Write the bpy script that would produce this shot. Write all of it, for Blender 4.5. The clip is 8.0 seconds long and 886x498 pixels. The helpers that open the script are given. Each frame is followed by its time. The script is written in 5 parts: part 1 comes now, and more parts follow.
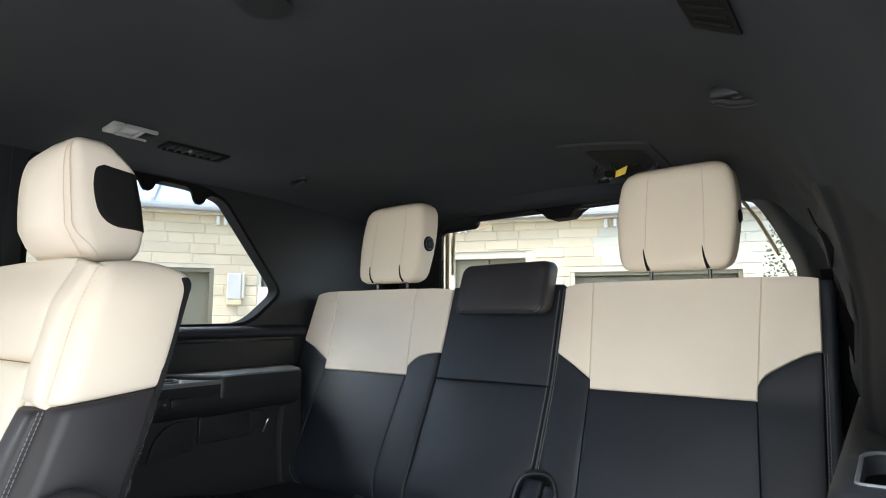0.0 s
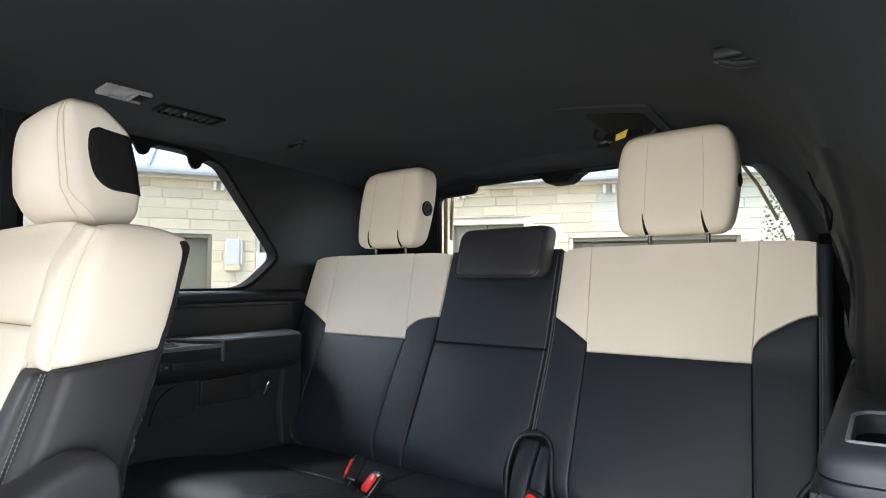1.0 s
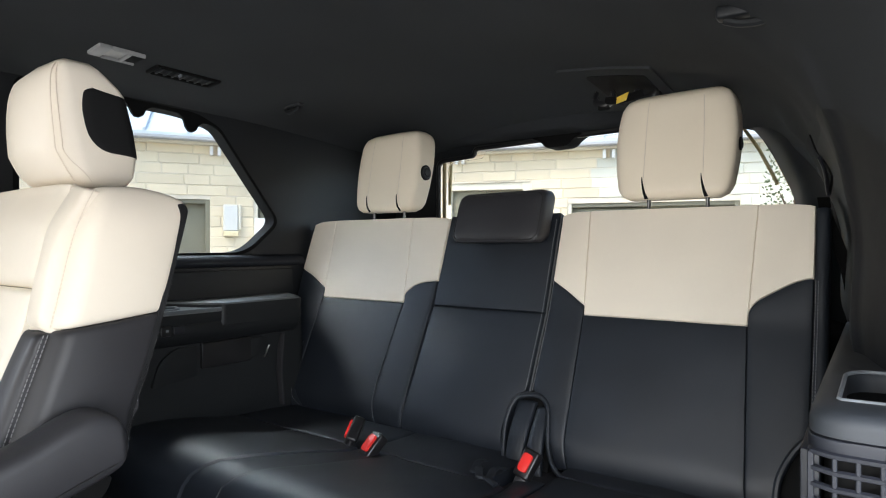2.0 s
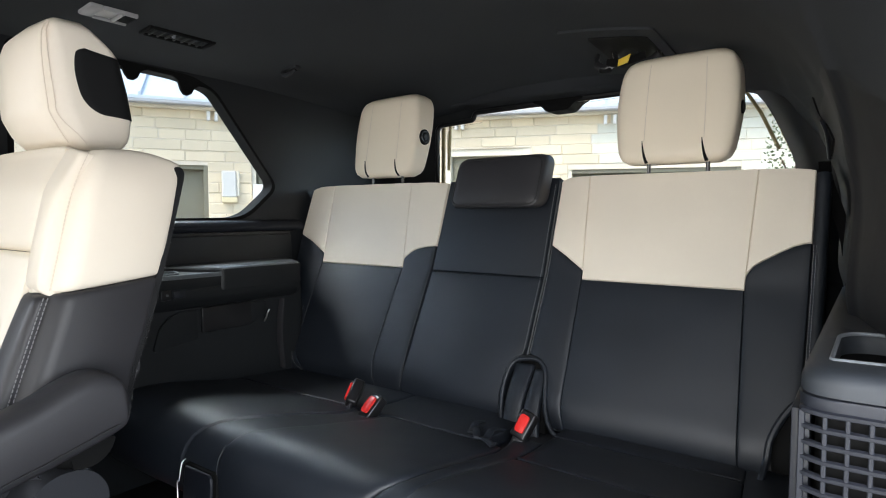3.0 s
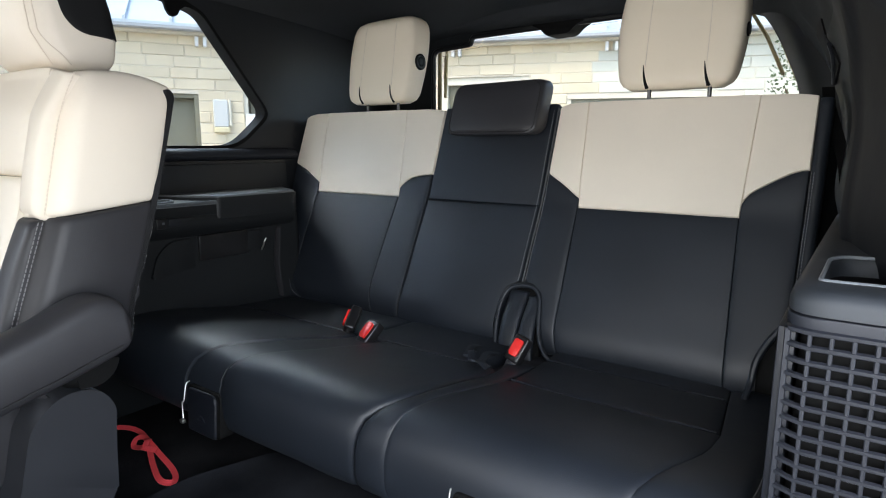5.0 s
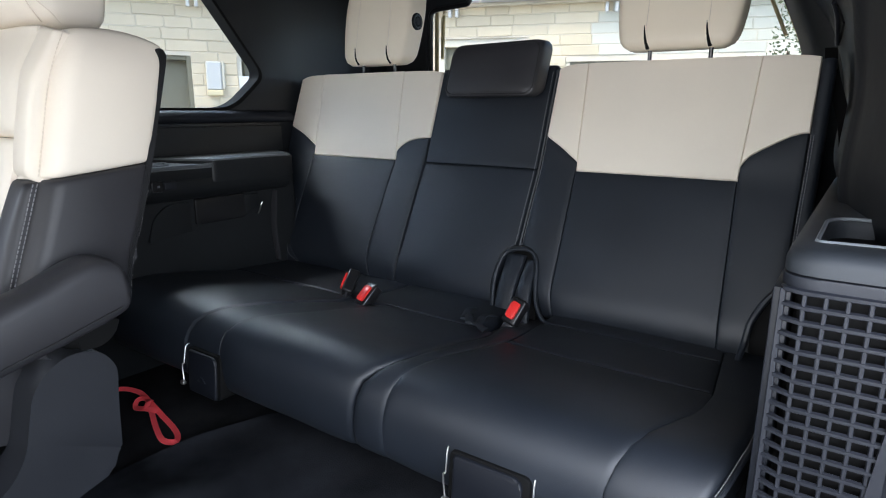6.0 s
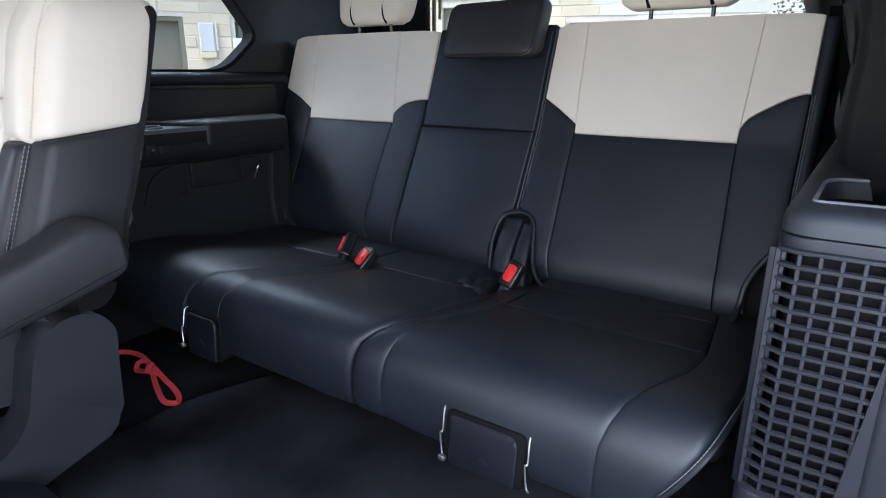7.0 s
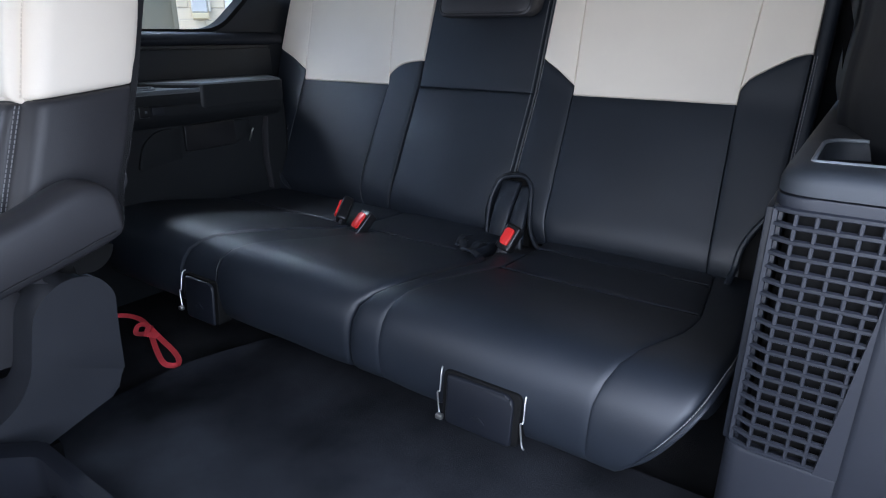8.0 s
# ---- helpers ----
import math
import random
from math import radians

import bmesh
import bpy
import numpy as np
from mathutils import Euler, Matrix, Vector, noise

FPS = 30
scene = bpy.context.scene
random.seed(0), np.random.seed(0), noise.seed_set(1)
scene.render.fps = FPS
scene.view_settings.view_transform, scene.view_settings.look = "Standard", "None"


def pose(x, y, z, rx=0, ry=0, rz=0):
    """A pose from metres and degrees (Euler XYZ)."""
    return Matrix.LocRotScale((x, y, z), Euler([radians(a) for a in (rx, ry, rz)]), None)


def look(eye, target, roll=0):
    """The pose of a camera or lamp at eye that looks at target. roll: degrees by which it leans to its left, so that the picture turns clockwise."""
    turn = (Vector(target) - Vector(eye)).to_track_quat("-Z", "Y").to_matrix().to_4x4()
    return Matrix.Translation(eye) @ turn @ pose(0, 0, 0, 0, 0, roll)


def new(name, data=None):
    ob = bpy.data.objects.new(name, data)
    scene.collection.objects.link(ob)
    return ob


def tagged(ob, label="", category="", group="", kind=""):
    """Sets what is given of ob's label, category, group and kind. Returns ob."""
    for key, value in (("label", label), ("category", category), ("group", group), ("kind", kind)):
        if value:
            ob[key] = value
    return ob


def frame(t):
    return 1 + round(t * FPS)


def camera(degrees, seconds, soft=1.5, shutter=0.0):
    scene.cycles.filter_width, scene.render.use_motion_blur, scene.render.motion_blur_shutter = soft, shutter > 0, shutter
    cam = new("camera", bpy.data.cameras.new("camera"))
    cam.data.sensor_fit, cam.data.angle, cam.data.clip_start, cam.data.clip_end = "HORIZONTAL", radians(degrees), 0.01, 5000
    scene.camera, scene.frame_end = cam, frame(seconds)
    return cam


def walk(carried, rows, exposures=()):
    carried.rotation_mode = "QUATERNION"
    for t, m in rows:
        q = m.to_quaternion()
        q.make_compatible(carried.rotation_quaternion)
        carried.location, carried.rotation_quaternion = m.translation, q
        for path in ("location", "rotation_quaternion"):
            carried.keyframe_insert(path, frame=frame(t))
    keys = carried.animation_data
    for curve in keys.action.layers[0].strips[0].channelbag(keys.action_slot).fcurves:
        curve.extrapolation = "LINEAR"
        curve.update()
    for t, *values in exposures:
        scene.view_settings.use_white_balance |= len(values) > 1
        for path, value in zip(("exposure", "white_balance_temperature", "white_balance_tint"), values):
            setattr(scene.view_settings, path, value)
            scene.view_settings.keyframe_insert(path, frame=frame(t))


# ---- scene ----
cam = camera(73.5, 8.0, soft=1.1)
ROWS = [
    (0, 0.0000, 0.0000, 0.8000, 96.450, -0.000, 36.000),
    (0.5, -0.0016, 0.0003, 0.7985, 94.794, -0.004, 35.883),
    (1, -0.0015, 0.0011, 0.7962, 93.180, 0.021, 35.830),
    (1.5, -0.0020, 0.0003, 0.7940, 91.530, 0.027, 35.741),
    (3, -0.0003, 0.0025, 0.7871, 86.702, -0.006, 35.655),
    (3.5, 0.0002, 0.0025, 0.7846, 85.095, -0.005, 35.591),
    (4, 0.0007, 0.0024, 0.7827, 83.467, -0.027, 35.534),
    (4.5, 0.0013, 0.0027, 0.7797, 81.842, -0.039, 35.466),
    (6, 0.0003, 0.0010, 0.7730, 76.868, -0.151, 35.026),
    (6.5, 0.0010, 0.0017, 0.7705, 75.195, -0.114, 34.939),
    (7, 0.0018, 0.0015, 0.7680, 73.561, -0.126, 34.826),
    (7.5, 0.0026, 0.0016, 0.7656, 71.891, -0.115, 34.721),
    (8, 0.0026, 0.0009, 0.7633, 70.250, -0.163, 34.558),
]
walk(cam, [(t, pose(x, y, z, rx, ry, rz)) for t, x, y, z, rx, ry, rz in ROWS], [(0.0, 2.40, 6700, 10), (4.0, 2.32, 6600, 10), (6.0, 2.20, 6250, 11), (8.0, 2.04, 5700, 14)])

# ---- world and sun ----
world = bpy.data.worlds.new("sky")
scene.world = world
world.use_nodes = True
wn = world.node_tree
sky = wn.nodes.new("ShaderNodeTexSky")
sky.sky_type = "NISHITA"
sky.sun_disc = False
sky.sun_elevation = radians(58)
sky.sun_rotation = radians(184)
sky.air_density, sky.dust_density = 1.0, 2.0
bg = wn.nodes["Background"]
bg.inputs["Strength"].default_value = 0.11
wn.links.new(sky.outputs[0], bg.inputs["Color"])
sun = new("sun", bpy.data.lights.new("sun", "SUN"))
sun.data.energy, sun.data.angle, sun.data.color = 0.50, radians(10.0), (1.0, 0.95, 0.87)
sun.matrix_world = look((-0.6, -6.0, 9.0), (0, 0, 0))

# daylight through the windscreen's opening
lamp = new("windscreen_daylight", bpy.data.lights.new("windscreen_daylight", "AREA"))
lamp.data.shape, lamp.data.size, lamp.data.size_y, lamp.data.energy, lamp.data.color = "RECTANGLE", 1.15, 0.48, 2.7, (0.99, 0.97, 0.95)
lamp.matrix_world = look((-0.775, -1.66, 0.87), (-0.775, 0.0, 0.87))

# daylight through the window of the far door
lamp = new("door_daylight", bpy.data.lights.new("door_daylight", "AREA"))
lamp.data.shape, lamp.data.size, lamp.data.size_y, lamp.data.energy, lamp.data.color = "RECTANGLE", 0.80, 0.32, 0.9, (0.95, 0.98, 1.0)
lamp.matrix_world = look((-1.47, -0.50, 0.92), (-0.5, -0.1, 0.72))

# daylight through the open doorway
lamp = new("doorway_daylight", bpy.data.lights.new("doorway_daylight", "AREA"))
lamp.data.shape, lamp.data.size, lamp.data.size_y, lamp.data.energy, lamp.data.color = "RECTANGLE", 1.15, 0.70, 4.8, (0.93, 0.96, 1.0)
lamp.matrix_world = look((0.34, 0.0, 0.74), (0.0, 1.05, 0.60))

# sky light falling steeply through the quarter window
lamp = new("quarter_window_daylight", bpy.data.lights.new("quarter_window_daylight", "AREA"))
lamp.data.shape, lamp.data.size, lamp.data.size_y, lamp.data.energy, lamp.data.color = "RECTANGLE", 0.55, 0.24, 2.5, (0.86, 0.95, 1.0)
lamp.matrix_world = look((-1.66, 1.04, 1.32), (-1.15, 0.72, 0.40))


# ---- materials ----
def material(name, base, rough=0.5, vary=0.12, scale=6.0, grain=400.0, bump=0.15, metal=0.0, coat=0.0, dist=0.0006, rand=0.0, spec=0.5, sheen=0.0, wave=0.0):
    """Principled surface with large stains and fine grain in colour, roughness and relief."""
    m = bpy.data.materials.new(name)
    m.use_nodes = True
    nt = m.node_tree
    b = nt.nodes["Principled BSDF"]
    co = nt.nodes.new("ShaderNodeTexCoord")
    n1 = nt.nodes.new("ShaderNodeTexNoise")
    n1.inputs["Scale"].default_value, n1.inputs["Detail"].default_value = scale, 4
    n2 = nt.nodes.new("ShaderNodeTexNoise")
    n2.inputs["Scale"].default_value, n2.inputs["Detail"].default_value = grain, 3
    for n in (n1, n2):
        nt.links.new(co.outputs["Object"], n.inputs["Vector"])
    add = nt.nodes.new("ShaderNodeMath")
    add.operation = "MULTIPLY_ADD"
    add.inputs[1].default_value = 0.35
    nt.links.new(n2.outputs["Fac"], add.inputs[0])
    nt.links.new(n1.outputs["Fac"], add.inputs[2])
    last = add.outputs[0]
    if rand:
        oi = nt.nodes.new("ShaderNodeObjectInfo")
        a2 = nt.nodes.new("ShaderNodeMath")
        a2.operation = "MULTIPLY_ADD"
        a2.inputs[1].default_value = rand
        nt.links.new(oi.outputs["Random"], a2.inputs[0])
        nt.links.new(last, a2.inputs[2])
        last = a2.outputs[0]
    ramp = nt.nodes.new("ShaderNodeMapRange")
    ramp.inputs["From Min"].default_value, ramp.inputs["From Max"].default_value = 0.4, 0.95 + rand
    ramp.inputs["To Min"].default_value, ramp.inputs["To Max"].default_value = 1 - vary, 1 + vary
    nt.links.new(last, ramp.inputs["Value"])
    mul = nt.nodes.new("ShaderNodeVectorMath")
    mul.operation = "SCALE"
    mul.inputs[0].default_value = base
    nt.links.new(ramp.outputs[0], mul.inputs["Scale"])
    nt.links.new(mul.outputs[0], b.inputs["Base Color"])
    rr = nt.nodes.new("ShaderNodeMapRange")
    rr.inputs["To Min"].default_value, rr.inputs["To Max"].default_value = max(0.05, rough - 0.08), min(1, rough + 0.08)
    nt.links.new(n1.outputs["Fac"], rr.inputs["Value"])
    nt.links.new(rr.outputs[0], b.inputs["Roughness"])
    bp = nt.nodes.new("ShaderNodeBump")
    bp.inputs["Strength"].default_value, bp.inputs["Distance"].default_value = bump, dist
    nt.links.new(n2.outputs["Fac"], bp.inputs["Height"])
    last_n = bp.outputs[0]
    if wave:
        n3 = nt.nodes.new("ShaderNodeTexNoise")
        n3.inputs["Scale"].default_value, n3.inputs["Detail"].default_value = 22.0, 5
        nt.links.new(co.outputs["Object"], n3.inputs["Vector"])
        b3 = nt.nodes.new("ShaderNodeBump")
        b3.inputs["Strength"].default_value, b3.inputs["Distance"].default_value = 0.6, wave
        nt.links.new(n3.outputs["Fac"], b3.inputs["Height"])
        nt.links.new(bp.outputs[0], b3.inputs["Normal"])
        last_n = b3.outputs[0]
    nt.links.new(last_n, b.inputs["Normal"])
    b.inputs["Metallic"].default_value = metal
    b.inputs["Coat Weight"].default_value = coat
    b.inputs["Specular IOR Level"].default_value = spec
    b.inputs["Sheen Weight"].default_value = sheen
    return m


CREAM = material("cream_leather", (0.81, 0.73, 0.612), 0.55, 0.05, 5, 900, 0.25, dist=0.0004, wave=0.0012)
# the seats' cream, warmed for the backlight on the headrests
BACKLITCREAM = material("backlit_cream_leather", (0.84, 0.735, 0.575), 0.55, 0.05, 5, 900, 0.25, dist=0.0004, wave=0.0012)
BLACK = material("black_leather", (0.0096, 0.0130, 0.0190), 0.52, 0.22, 7, 900, 0.35, dist=0.0004, spec=0.6, wave=0.0012)
DARKVINYL = material("charcoal_vinyl", (0.0285, 0.028, 0.031), 0.48, 0.15, 6, 700, 0.3, dist=0.0004, spec=0.42, wave=0.0012)
PLASTIC = material("grained_black_plastic", (0.0125, 0.0140, 0.0155), 0.52, 0.15, 8, 1200, 0.35, dist=0.0004, spec=0.32)
TRIM = material("grey_grained_plastic", (0.0125, 0.0142, 0.0192), 0.5, 0.15, 8, 1200, 0.3, dist=0.0004, spec=0.35)
GLOSS = material("satin_black_plastic", (0.012, 0.012, 0.013), 0.3, 0.1, 8, 600, 0.05)
HEADLINER = material("charcoal_headliner_fabric", (0.036, 0.0385, 0.041), 0.95, 0.18, 3, 1500, 0.5, dist=0.0006, spec=0.15)
MATPILE = material("charcoal_mat_pile", (0.038, 0.0405, 0.047), 0.95, 0.8, 5, 1100, 1.0, dist=0.002, spec=0.04)
CARPET = material("black_carpet", (0.030, 0.0305, 0.032), 0.95, 0.4, 9, 700, 1.0, dist=0.003, spec=0.03)
RED = material("red_plastic", (0.75, 0.03, 0.025), 0.35, 0.08, 20, 900, 0.05)
REDWEB = material("red_webbing", (0.95, 0.085, 0.10), 0.7, 0.12, 30, 1500, 0.6)
CHROME = material("bright_steel", (0.62, 0.61, 0.58), 0.38, 0.08, 20, 800, 0.05, metal=1.0)
STEEL = material("dark_steel", (0.11, 0.11, 0.11), 0.35, 0.15, 20, 800, 0.05, metal=1.0)
SEAMGREY = material("dark_grey_thread", (0.055, 0.058, 0.062), 0.7, 0.1, 40, 900, 0.2)
THREAD = material("grey_thread", (0.21, 0.21, 0.215), 0.7, 0.1, 40, 900, 0.2)
CREAMTHREAD = material("cream_thread", (0.72, 0.63, 0.52), 0.7, 0.08, 40, 900, 0.2)
BLACKTHREAD = material("black_thread", (0.012, 0.012, 0.013), 0.6, 0.1, 40, 900, 0.2)
LENS = material("white_lens", (0.40, 0.40, 0.39), 0.25, 0.08, 20, 500, 0.1)
GREYPL = material("pale_grey_plastic", (0.30, 0.30, 0.30), 0.4, 0.08, 20, 900, 0.1)
GREYSOFT = material("mid_grey_plastic", (0.15, 0.165, 0.18), 0.4, 0.1, 20, 900, 0.1)
VENT = material("black_vent_plastic", (0.005, 0.005, 0.005), 0.75, 0.1, 20, 900, 0.1, spec=0.12)
PILLAR = material("charcoal_pillar_trim", (0.0105, 0.0120, 0.0140), 0.48, 0.15, 5, 900, 0.3, dist=0.0004, spec=0.5, wave=0.001)
# grey raised well above the black trim, for window light on the shelf
WINDOWLIT = material("window_lit_plastic", (0.11, 0.12, 0.126), 0.36, 0.12, 8, 1200, 0.15, dist=0.0003, spec=0.55)
PILLARCLOTH = material("charcoal_pillar_skin", (0.0066, 0.0080, 0.0105), 0.66, 0.15, 5, 900, 0.3, dist=0.0004, spec=0.19, wave=0.001)
# lighter and bluer than the trim, for the sky reflected on the cap
SKYLITTRIM = material("sky_lit_grained_plastic", (0.021, 0.0245, 0.029), 0.60, 0.12, 8, 1200, 0.25, dist=0.0003, spec=0.45)
BASEPL = material("black_seat_base_plastic", (0.027, 0.0285, 0.033), 0.52, 0.15, 8, 1200, 0.3, dist=0.0004, spec=0.3)
LATCH = material("black_latch_plastic", (0.0070, 0.0084, 0.0125), 0.5, 0.15, 8, 1200, 0.3, dist=0.0004, spec=0.35)
INSERT = material("black_insert_cloth", (0.006, 0.0062, 0.0066), 0.75, 0.15, 20, 1500, 0.3, dist=0.0003, spec=0.25)
FRAY = material("grey_carpet_fibre", (0.15, 0.15, 0.15), 0.9, 0.3, 60, 900, 0.2)
PALEYELLOW = material("pale_yellow_paint", (0.62, 0.54, 0.34), 0.5, 0.08, 6, 200, 0.05)
YELLOW = material("yellow_tag", (0.75, 0.5, 0.04), 0.5, 0.1, 20, 500, 0.1)
STONE = material("cream_limestone", (0.62, 0.535, 0.385), 0.85, 0.16, 2.5, 60, 0.6, dist=0.004, rand=0.5)
# the same limestone, cooled for the reflections in the rear glass
GLASSTINTSTONE = material("glass_tinted_limestone", (0.555, 0.545, 0.46), 0.85, 0.16, 2.5, 60, 0.6, dist=0.004, rand=0.5)
MORTAR = material("pale_mortar", (0.60, 0.535, 0.43), 0.95, 0.12, 6, 120, 0.6, dist=0.003)
ROOF = material("pale_metal_roof", (0.46, 0.51, 0.53), 0.45, 0.1, 1.5, 60, 0.2, metal=0.2)
GUTTER = material("grey_gutter", (0.34, 0.35, 0.36), 0.5, 0.1, 3, 90, 0.1)
OLIVE = material("olive_painted_wood", (0.17, 0.16, 0.11), 0.6, 0.15, 3, 90, 0.2)
CREAMPAINT = material("cream_painted_wood", (0.62, 0.58, 0.47), 0.6, 0.08, 3, 90, 0.1)
BRONZE = material("bronze_painted_metal", (0.36, 0.28, 0.13), 0.4, 0.1, 6, 200, 0.05, metal=0.15)
GROUND = material("pale_concrete_ground", (0.33, 0.31, 0.28), 0.9, 0.25, 0.8, 30, 0.5, dist=0.004)
LEAF = material("green_leaves", (0.11, 0.14, 0.07), 0.6, 0.35, 4, 60, 0.2, rand=0.3)
BARK = material("brown_bark", (0.10, 0.07, 0.045), 0.9, 0.3, 8, 60, 0.6, dist=0.005)
BLUESIGN = material("pale_blue_enamel", (0.53, 0.53, 0.50), 0.4, 0.08, 6, 200, 0.05)
WHITEPAINT = material("white_paint", (0.70, 0.69, 0.66), 0.5, 0.05, 6, 200, 0.05)
BODY = material("car_body_paint", (0.30, 0.22, 0.12), 0.3, 0.08, 4, 300, 0.05, metal=0.5, coat=0.6)


def glass_material():
    m = bpy.data.materials.new("window_glass")
    m.use_nodes = True
    b = m.node_tree.nodes["Principled BSDF"]
    b.inputs["Base Color"].default_value = (0.93, 0.97, 0.95, 1)
    b.inputs["Roughness"].default_value = 0.02
    b.inputs["IOR"].default_value = 1.08
    b.inputs["Transmission Weight"].default_value = 1.0
    return m


GLASS = glass_material()


# ---- mesh helpers ----
def root(name, at=(0, 0, 0), label="", category="", group="", kind=""):
    e = new(name)
    e.empty_display_size = 0.05
    e.location = at
    return tagged(e, label, category, group, kind)


def part(name, bm, mat, parent=None, label="", smooth=True):
    me = bpy.data.meshes.new(name)
    bmesh.ops.recalc_face_normals(bm, faces=bm.faces)
    for f in bm.faces:
        f.smooth = smooth
    bm.to_mesh(me)
    bm.free()
    me.materials.append(mat)
    ob = new(name, me)
    if smooth:
        me.set_sharp_from_angle(angle=radians(42))
    if parent is not None:
        ob.parent = parent
        if parent.type == "EMPTY":
            ob.matrix_parent_inverse = Matrix.Translation(-Vector(parent.location))
    return tagged(ob, label) if label else ob


def box(lo, hi, bevel=0.004, seg=2, bm=None):
    bm = bm or bmesh.new()
    vs = [bm.verts.new((x, y, z)) for x in (lo[0], hi[0]) for y in (lo[1], hi[1]) for z in (lo[2], hi[2])]
    fs = []
    for a in ((0, 1, 3, 2), (4, 6, 7, 5), (0, 4, 5, 1), (2, 3, 7, 6), (0, 2, 6, 4), (1, 5, 7, 3)):
        fs.append(bm.faces.new([vs[i] for i in a]))
    if bevel:
        es = list({e for f in fs for e in f.edges})
        bmesh.ops.bevel(bm, geom=es, offset=bevel, segments=seg, affect="EDGES", profile=0.5, clamp_overlap=True)
    return bm


def prism(poly, axis, a, b, bevel=0.004, seg=2, bm=None):
    """A polygon in the plane across axis, from a to b along it. poly in the two other axes, in xyz order."""
    bm = bm or bmesh.new()

    def p(u, v, w):
        return {"x": (w, u, v), "y": (u, w, v), "z": (u, v, w)}[axis]
    lo = [bm.verts.new(p(u, v, a)) for u, v in poly]
    hi = [bm.verts.new(p(u, v, b)) for u, v in poly]
    fs = [bm.faces.new(lo), bm.faces.new(hi[::-1])]
    n = len(poly)
    for i in range(n):
        fs.append(bm.faces.new((lo[i], hi[i], hi[(i + 1) % n], lo[(i + 1) % n])))
    if bevel:
        es = list({e for f in fs[:2] for e in f.edges})
        bmesh.ops.bevel(bm, geom=es, offset=bevel, segments=seg, affect="EDGES", profile=0.5, clamp_overlap=True)
    return bm


def rounded(poly, r, n=4):
    """The polygon with its corners rounded by r (one number or one for each corner)."""
    out = []
    m = len(poly)
    for i in range(m):
        p, a, b = Vector(poly[i]), Vector(poly[i - 1]), Vector(poly[(i + 1) % m])
        ri = r[i] if isinstance(r, (list, tuple)) else r
        da, db = (a - p), (b - p)
        k = min(ri, da.length * 0.48, db.length * 0.48)
        if k < 1e-5:
            out.append(tuple(p))
            continue
        s, e = p + da.normalized() * k, p + db.normalized() * k
        for j in range(n + 1):
            t = j / n
            out.append(tuple((1 - t) ** 2 * s + 2 * t * (1 - t) * p + t * t * e))
    return out


def tube(points, r, sides=8, bm=None, flat=None):
    """A round cord along points; flat=(w, h): a band of that section instead, lying towards +z."""
    bm = bm or bmesh.new()
    pts = [Vector(p) for p in points]
    rings = []
    for i, p in enumerate(pts):
        d = (pts[min(i + 1, len(pts) - 1)] - pts[max(i - 1, 0)]).normalized()
        up = Vector((0, 0, 1)) if abs(d.z) < 0.9 else Vector((0, 1, 0))
        if flat or not rings:
            s = d.cross(up).normalized()
        else:
            s = (s - d * s.dot(d)).normalized()
        u = s.cross(d)
        ring = []
        for k in range(sides):
            a = 2 * math.pi * (k + 0.5) / sides
            ring.append(bm.verts.new(p + s * math.cos(a) * (flat[0] if flat else r) + u * math.sin(a) * (flat[1] if flat else r)))
        rings.append(ring)
    for a, b in zip(rings, rings[1:]):
        for k in range(sides):
            bm.faces.new((a[k], a[(k + 1) % sides], b[(k + 1) % sides], b[k]))
    bm.faces.new(rings[0][::-1])
    bm.faces.new(rings[-1])
    return bm


def smooth_path(points, n=6):
    """Catmull-Rom through the points."""
    p = [Vector(q) for q in points]
    p = [2 * p[0] - p[1]] + p + [2 * p[-1] - p[-2]]
    out = []
    for i in range(1, len(p) - 2):
        for j in range(n):
            t = j / n
            a, b, c, d = p[i - 1:i + 3]
            out.append(0.5 * (2 * b + (c - a) * t + (2 * a - 5 * b + 4 * c - d) * t * t + (3 * b - a - 3 * c + d) * t ** 3))
    out.append(p[-2])
    return out


def stitches(points, mat, parent, pitch=0.0065, r=0.0007, name="stitching", label=""):
    """A row of short threads along a path."""
    pts = smooth_path(points, 12)
    bm = bmesh.new()
    cum = [0.0]
    for a, b in zip(pts, pts[1:]):
        cum.append(cum[-1] + (b - a).length)

    def at(s):
        for i in range(len(pts) - 1):
            if cum[i + 1] >= s:
                k = (s - cum[i]) / max(cum[i + 1] - cum[i], 1e-9)
                return pts[i].lerp(pts[i + 1], k)
        return pts[-1]
    s = 0.0
    while s + pitch * 0.72 < cum[-1]:
        tube([at(s), at(s + pitch * 0.36), at(s + pitch * 0.72)], r, 5, bm)
        s += pitch
    return part(name, bm, mat, parent, label)


def spaced(n):
    return [(1 - math.cos(math.pi * i / n)) / 2 for i in range(n + 1)]


def edge(s, r):
    k = min(max(s, 0.0) / r, 1.0)
    return math.sqrt(max(0.0, 1 - (1 - k) ** 2))


